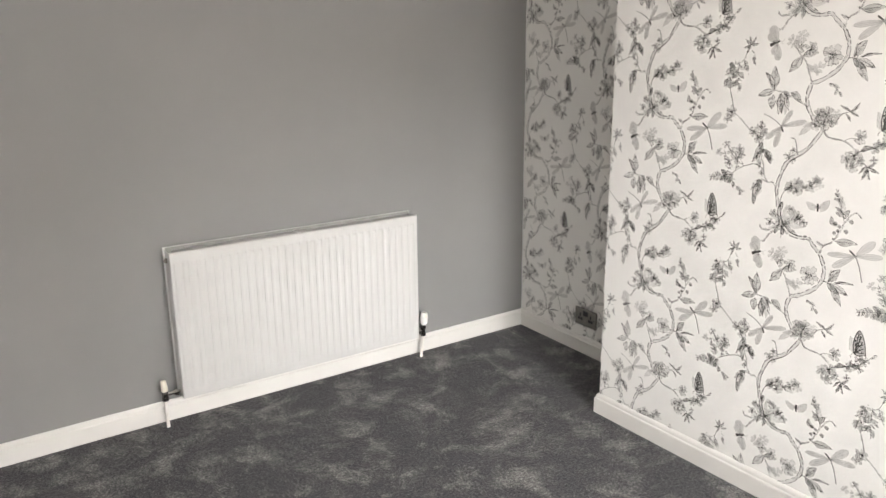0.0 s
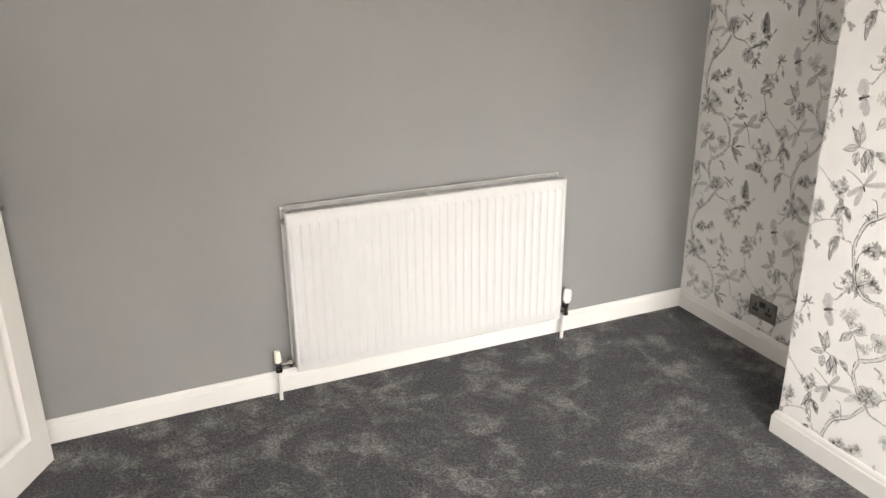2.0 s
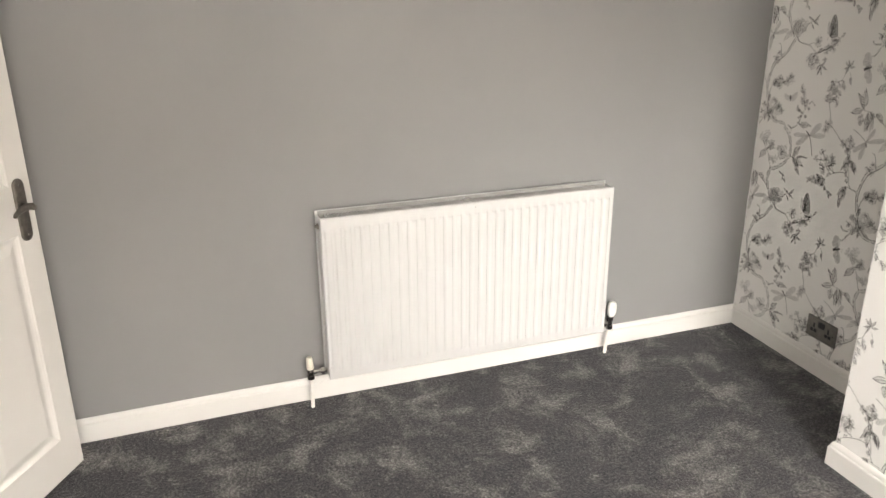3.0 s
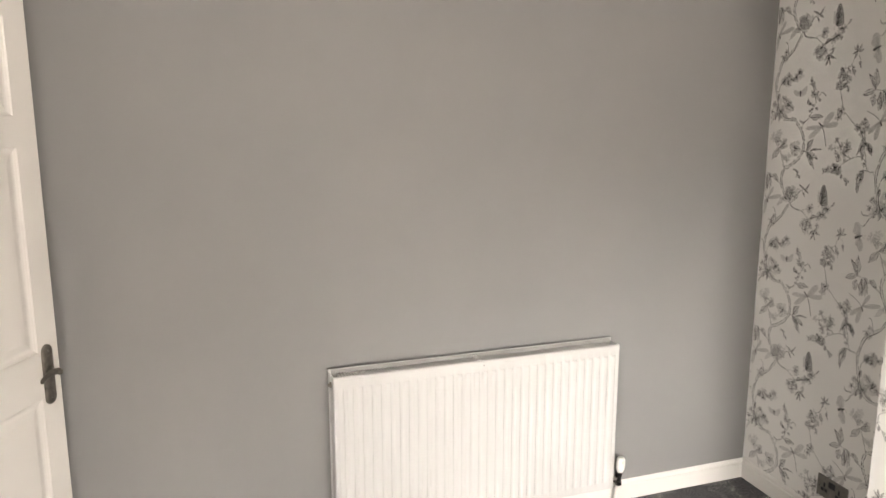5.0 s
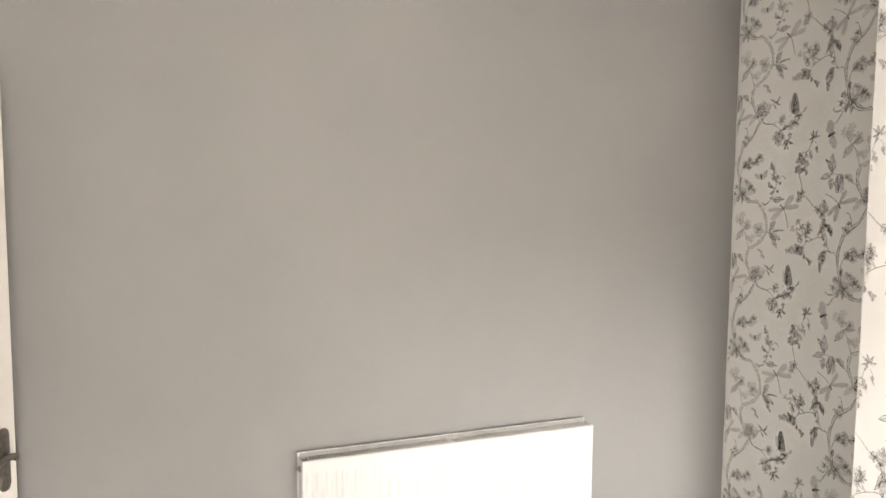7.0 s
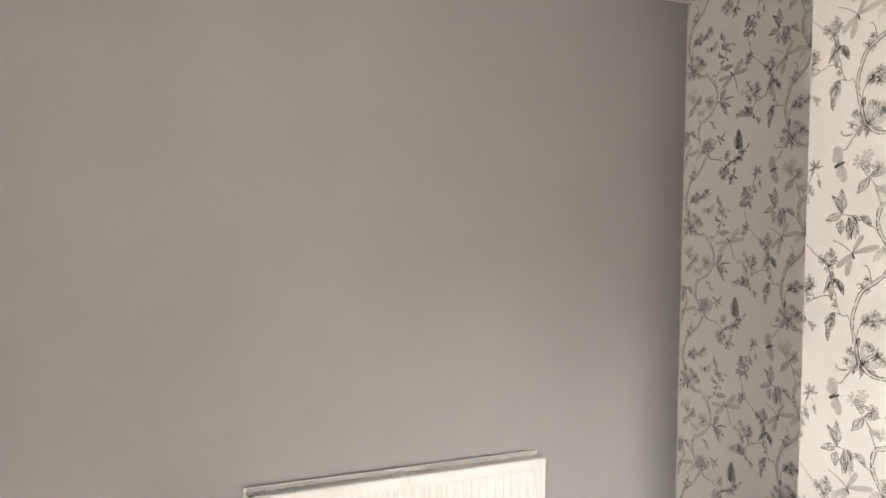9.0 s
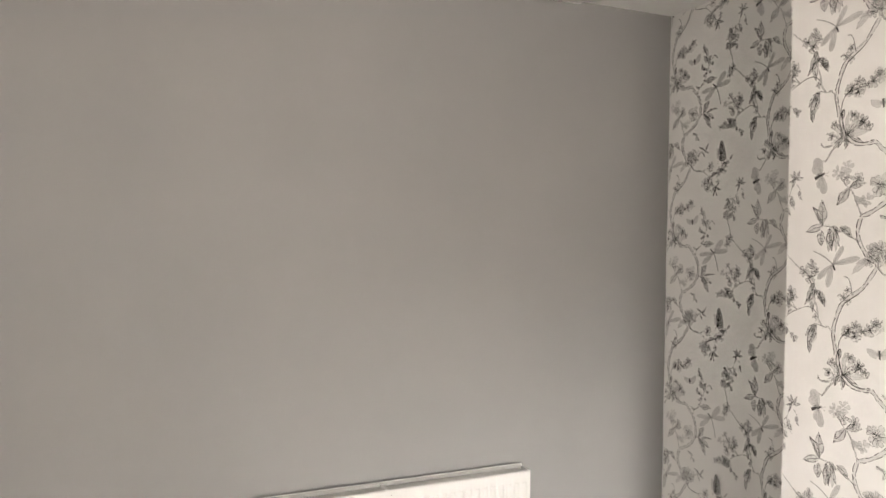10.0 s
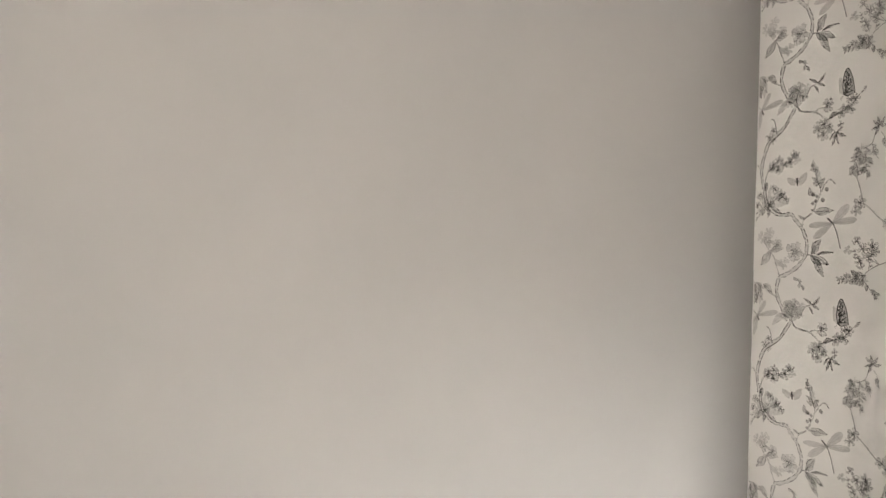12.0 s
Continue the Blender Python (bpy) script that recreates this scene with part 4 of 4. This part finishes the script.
def clustered_stem(p):
    p.stem(2.2, (232, -545), (217, -529), (201, -531), (186, -512), (181, -484), (171, -447), (164, -420), (148, -391), (125, -376), (100, -354), (71, -330), (61, -321), (51, -287), (41, -252), (39, -222))
    p.ear(178, -429, 202, -464, 5)
    p.leaf(167, -409, 139, -474, 0.3, 1)
    p.leaf(171, -411, 151, -466, 0.25, 2)
    p.flower(138, -380, 13, 6, 2)
    p.flower(162, -363, 13, 6, 1)
    p.flower(157, -396, 13, 6, 2)
    p.flower(175, -378, 9, 5, 1)
    p.flower(190, -445, 10, 5, 1)
    p.flower(199, -457, 8, 5, 1)


def fern_arm(p):
    p.stem(1.6, (184, -499), (168, -484), (146, -480), (114, -491), (88, -505), (62, -526))
    p.stem(1.0, (114, -491), (85, -476), (65, -454), (44, -428))
    p.stem(1.0, (114, -491), (96, -469), (95, -440))
    p.ear(73, -522, -16, -545, 11)
    p.ear(62, -530, 115, -584, 9)
    p.ear(83, -506, 92, -433, 6)
    p.ear(65, -508, 34, -448, 6)
    p.leaf(75, -521, 55, -554, 0.4, 2)
    p.flower(64, -450, 12, 5, 1)
    p.flower(93, -439, 12, 5, 1)
    p.flower(54, -487, 12, 5, 1)
    p.flower(82, -473, 12, 5, 1)
    p.flower(101, -455, 10, 5, 1)
    p.flower(44, -428, 10, 4, 1)
    p.flower(46, -534, 12, 5, 2)
    p.flower(18, -457, 10, 5, 0)


def drooping_leaf(p):
    p.stem(1.4, (201, -531), (178, -525), (157, -533))
    p.leaf(171, -431, 167, -493, 0.3, 2)
    p.leaf(172, -527, 150, -595, 0.38, 1)
    p.leaf(179, -527, 164, -578, 0.3, 1)
    p.leaf(166, -530, 143, -563, 0.4, 1)
    p.leaf(157, -574, 158, -609, 0.4, 2)
    p.leaf(256, -584, 246, -624, 0.3, 2)
    p.flower(177, -506, 8, 4, 1)
    p.flower(249, -650, 10, 4, 1)


def tall_blossom(p):
    p.stem(1.6, (261, 5), (252, 39), (249, 68), (255, 92), (270, 109), (294, 114), (329, 121), (356, 140))
    p.ear(356, 140, 378, 156, 4)
    p.flower(280, 119, 13, 6, 2)
    p.flower(299, 132, 12, 6, 1)
    p.flower(298, 105, 13, 6, 2)
    p.flower(320, 120, 10, 5, 1)
    p.flower(342, 126, 13, 6, 2)
    p.flower(356, 146, 11, 6, 1)
    p.flower(368, 133, 10, 5, 0)
    p.flower(272, 110, 10, 5, 2)


def main_flower(p):
    p.stem(3.0, (248, -13), (222, -29), (199, -32), (188, -26), (188, -19))
    p.stem(3.0, (240, -26), (222, -42), (210, -62), (201, -71), (191, -70))
    p.leaf(265, 0, 231, 35, 0.25, 1)
    p.leaf(269, 5, 272, 59, 0.22, 0)
    p.leaf(266, -1, 303, 49, 0.28, 0)
    p.leaf(269, -2, 328, 32, 0.25, 1)
    p.leaf(270, -4, 339, 2, 0.22, 0)
    p.leaf(272, -7, 315, -31, 0.25, 1)
    p.leaf(264, -5, 261, -45, 0.3, 1)
    p.leaf(258, -3, 218, -24, 0.22, 0)
    p.leaf(262, -5, 239, -38, 0.3, 1)
    p.leaf(257, 4, 219, 19, 0.22, 0)
    p.flower(313, 25, 15, 7, 1)
    p.flower(285, 46, 12, 6, 1)
    p.flower(268, -3, 17, 8, 2)
    p.flower(220, -4, 10, 5, 2)
    p.flower(228, 26, 9, 5, 1)
    p.flower(329, 12, 10, 5, 1)


def star_leaves(p):
    p.stem(1.2, (57, -175), (82, -161), (91, -136), (99, -111))
    p.stem(1.0, (108, -132), (118, -145), (117, -159))
    p.ear(82, -161, 102, -205, 6)
    p.leaf(102, -114, 83, -99, 0.3, 2)
    p.leaf(102, -114, 119, -92, 0.3, 2)
    p.leaf(102, -114, 79, -125, 0.25, 2)
    p.leaf(102, -114, 129, -112, 0.3, 1)
    p.leaf(102, -114, 97, -91, 0.3, 2)
    p.leaf(102, -114, 91, -140, 0.25, 1)
    p.berry(117, -157, 6)


def weeping_catkins(p):
    p.ear(39, -256, 51, -160, 8)
    p.ear(45, -169, 23, -250, 8)
    p.ear(65, -165, 70, -262, 10)
    p.ear(38, -167, 37, -203, 4)
    p.leaf(114, -156, 125, -176, 0.35, 1)
    p.flower(52, -323, 14, 6, 2)
    p.flower(41, -345, 12, 5, 1)


def pattern_repeat():
    p = Print(7)
    p.trunk(9.0, TRUNK)
    for motif in (berry_branch, leafy_branch, leaf_fan, bell_flower, drooping_bud, hub_blossom, blossom_branch, curled_bud, clustered_stem, fern_arm, drooping_leaf, tall_blossom, main_flower, star_leaves, weeping_catkins):
        motif(p)
    p.butterfly(0, 4)
    p.moth(183, -111)
    p.small_moth(370, 66)
    p.dragonfly([(478, -42), (496, -56), (510, -84), (523, -128)], [(415, -66, 0.20), (433, -102, 0.26), (546, -4, 0.34), (572, -44, 0.24)])
    p.dragonfly([(236, -372), (229, -356), (198, -334), (167, -322)], [(260, -306, 0.26), (309, -335, 0.20), (181, -398, 0.26), (212, -420, 0.28)], True)
    return p.shapes


TRUNK = [(260, -6), (291, -30), (325, -34), (350, -32), (368, -51), (390, -71), (405, -101), (410, -126), (405, -154), (387, -181), (357, -205), (331, -219), (315, -225), (304, -252), (304, -280), (316, -308), (336, -335), (359, -352), (340, -386), (318, -416), (278, -445), (256, -467), (242, -502), (233, -541), (237, -574), (248, -620), (260, -656)]


def print_on(wall, origin, along, out, s0, s1, z0, z1, anchor_s, anchor_z, stretch=1.0, step=STEP_X, lean=0.0):
    """Lay the pattern over the stretch s0..s1, z0..z1 of a wall, cut off cleanly at its edges."""
    shapes = pattern_repeat()
    verts, faces, inks = [], [], []
    o, a, n = Vector(origin), Vector(along), Vector(out)
    for col in range(-6, 9):
        for row in range(-8, 9):
            cs = anchor_s + col * step
            cz = anchor_z + (row - col / 2) * DROP * stretch
            if cs + 0.62 < s0 or cs - 0.15 > s1 or cz - 0.75 > z1 or cz + 0.25 < z0:
                continue
            for pts, ink, lift in shapes:
                hs = [cz + y * stretch / 1000 for _, y in pts]
                ss = [cs + x / 1000 - lean * (h - anchor_z) for (x, _), h in zip(pts, hs)]
                if max(ss) < s0 or min(ss) > s1 or max(hs) < z0 or min(hs) > z1:
                    continue
                ss, hs = [min(max(s, s0), s1) for s in ss], [min(max(h, z0), z1) for h in hs]
                base = len(verts)
                verts += [tuple(o + a * s + n * (lift / 1000) + Vector((0, 0, h))) for s, h in zip(ss, hs)]
                faces.append(tuple(range(base, base + len(pts))))
                inks.append(ink)
    me = bpy.data.meshes.new("printed_pattern")
    me.from_pydata(verts, [], faces)
    for m in INKS:
        me.materials.append(m)
    me.polygons.foreach_set("material_index", inks)
    ob = new("printed_pattern", me)
    ob.parent = wall
    ob.matrix_parent_inverse = wall.matrix_basis.inverted()
    return tagged(ob, "grey line drawing of blossom branches, dragonflies and butterflies", kind="stuff")


print_on(wall_east, (X1, Y1, 0), EAST, EAST_OUT, 0.004, BREAST_S0, 0.0, ROOM_H - 0.002, 0.3215, 1.2945, 1.018, lean=0.0065)
print_on(breast, BREAST_ORIGIN, BREAST, BREAST_OUT, BREAST_S0 + 0.003, BREAST_S1, 0.0, ROOM_H - 0.002, 1.4775, 0.947, 0.998, 0.534, 0.011)


# the paper's trimmed edge laps unevenly onto the grey wall in the corner
rng = random.Random(3)
bm = bmesh.new()
rows = []
lap = 0.003
for k in range(180):
    z = 0.088 + (ROOM_H - 0.092) * k / 179
    lap = min(max(lap + rng.uniform(-0.001, 0.001), 0.0002), 0.0024)
    rows.append([bm.verts.new(c) for c in ((X1 - 0.0002, Y1 - 0.0007, z), (X1 - lap, Y1 - 0.0007, z), (X1 - lap, Y1 - 0.00005, z))])
for lo, hi in zip(rows, rows[1:]):
    for k in range(2):
        bm.faces.new([lo[k], lo[k + 1], hi[k + 1], hi[k]])
part("paper_edge", bm, MAT_PAPER, wall_north, "uneven trimmed white paper edge")
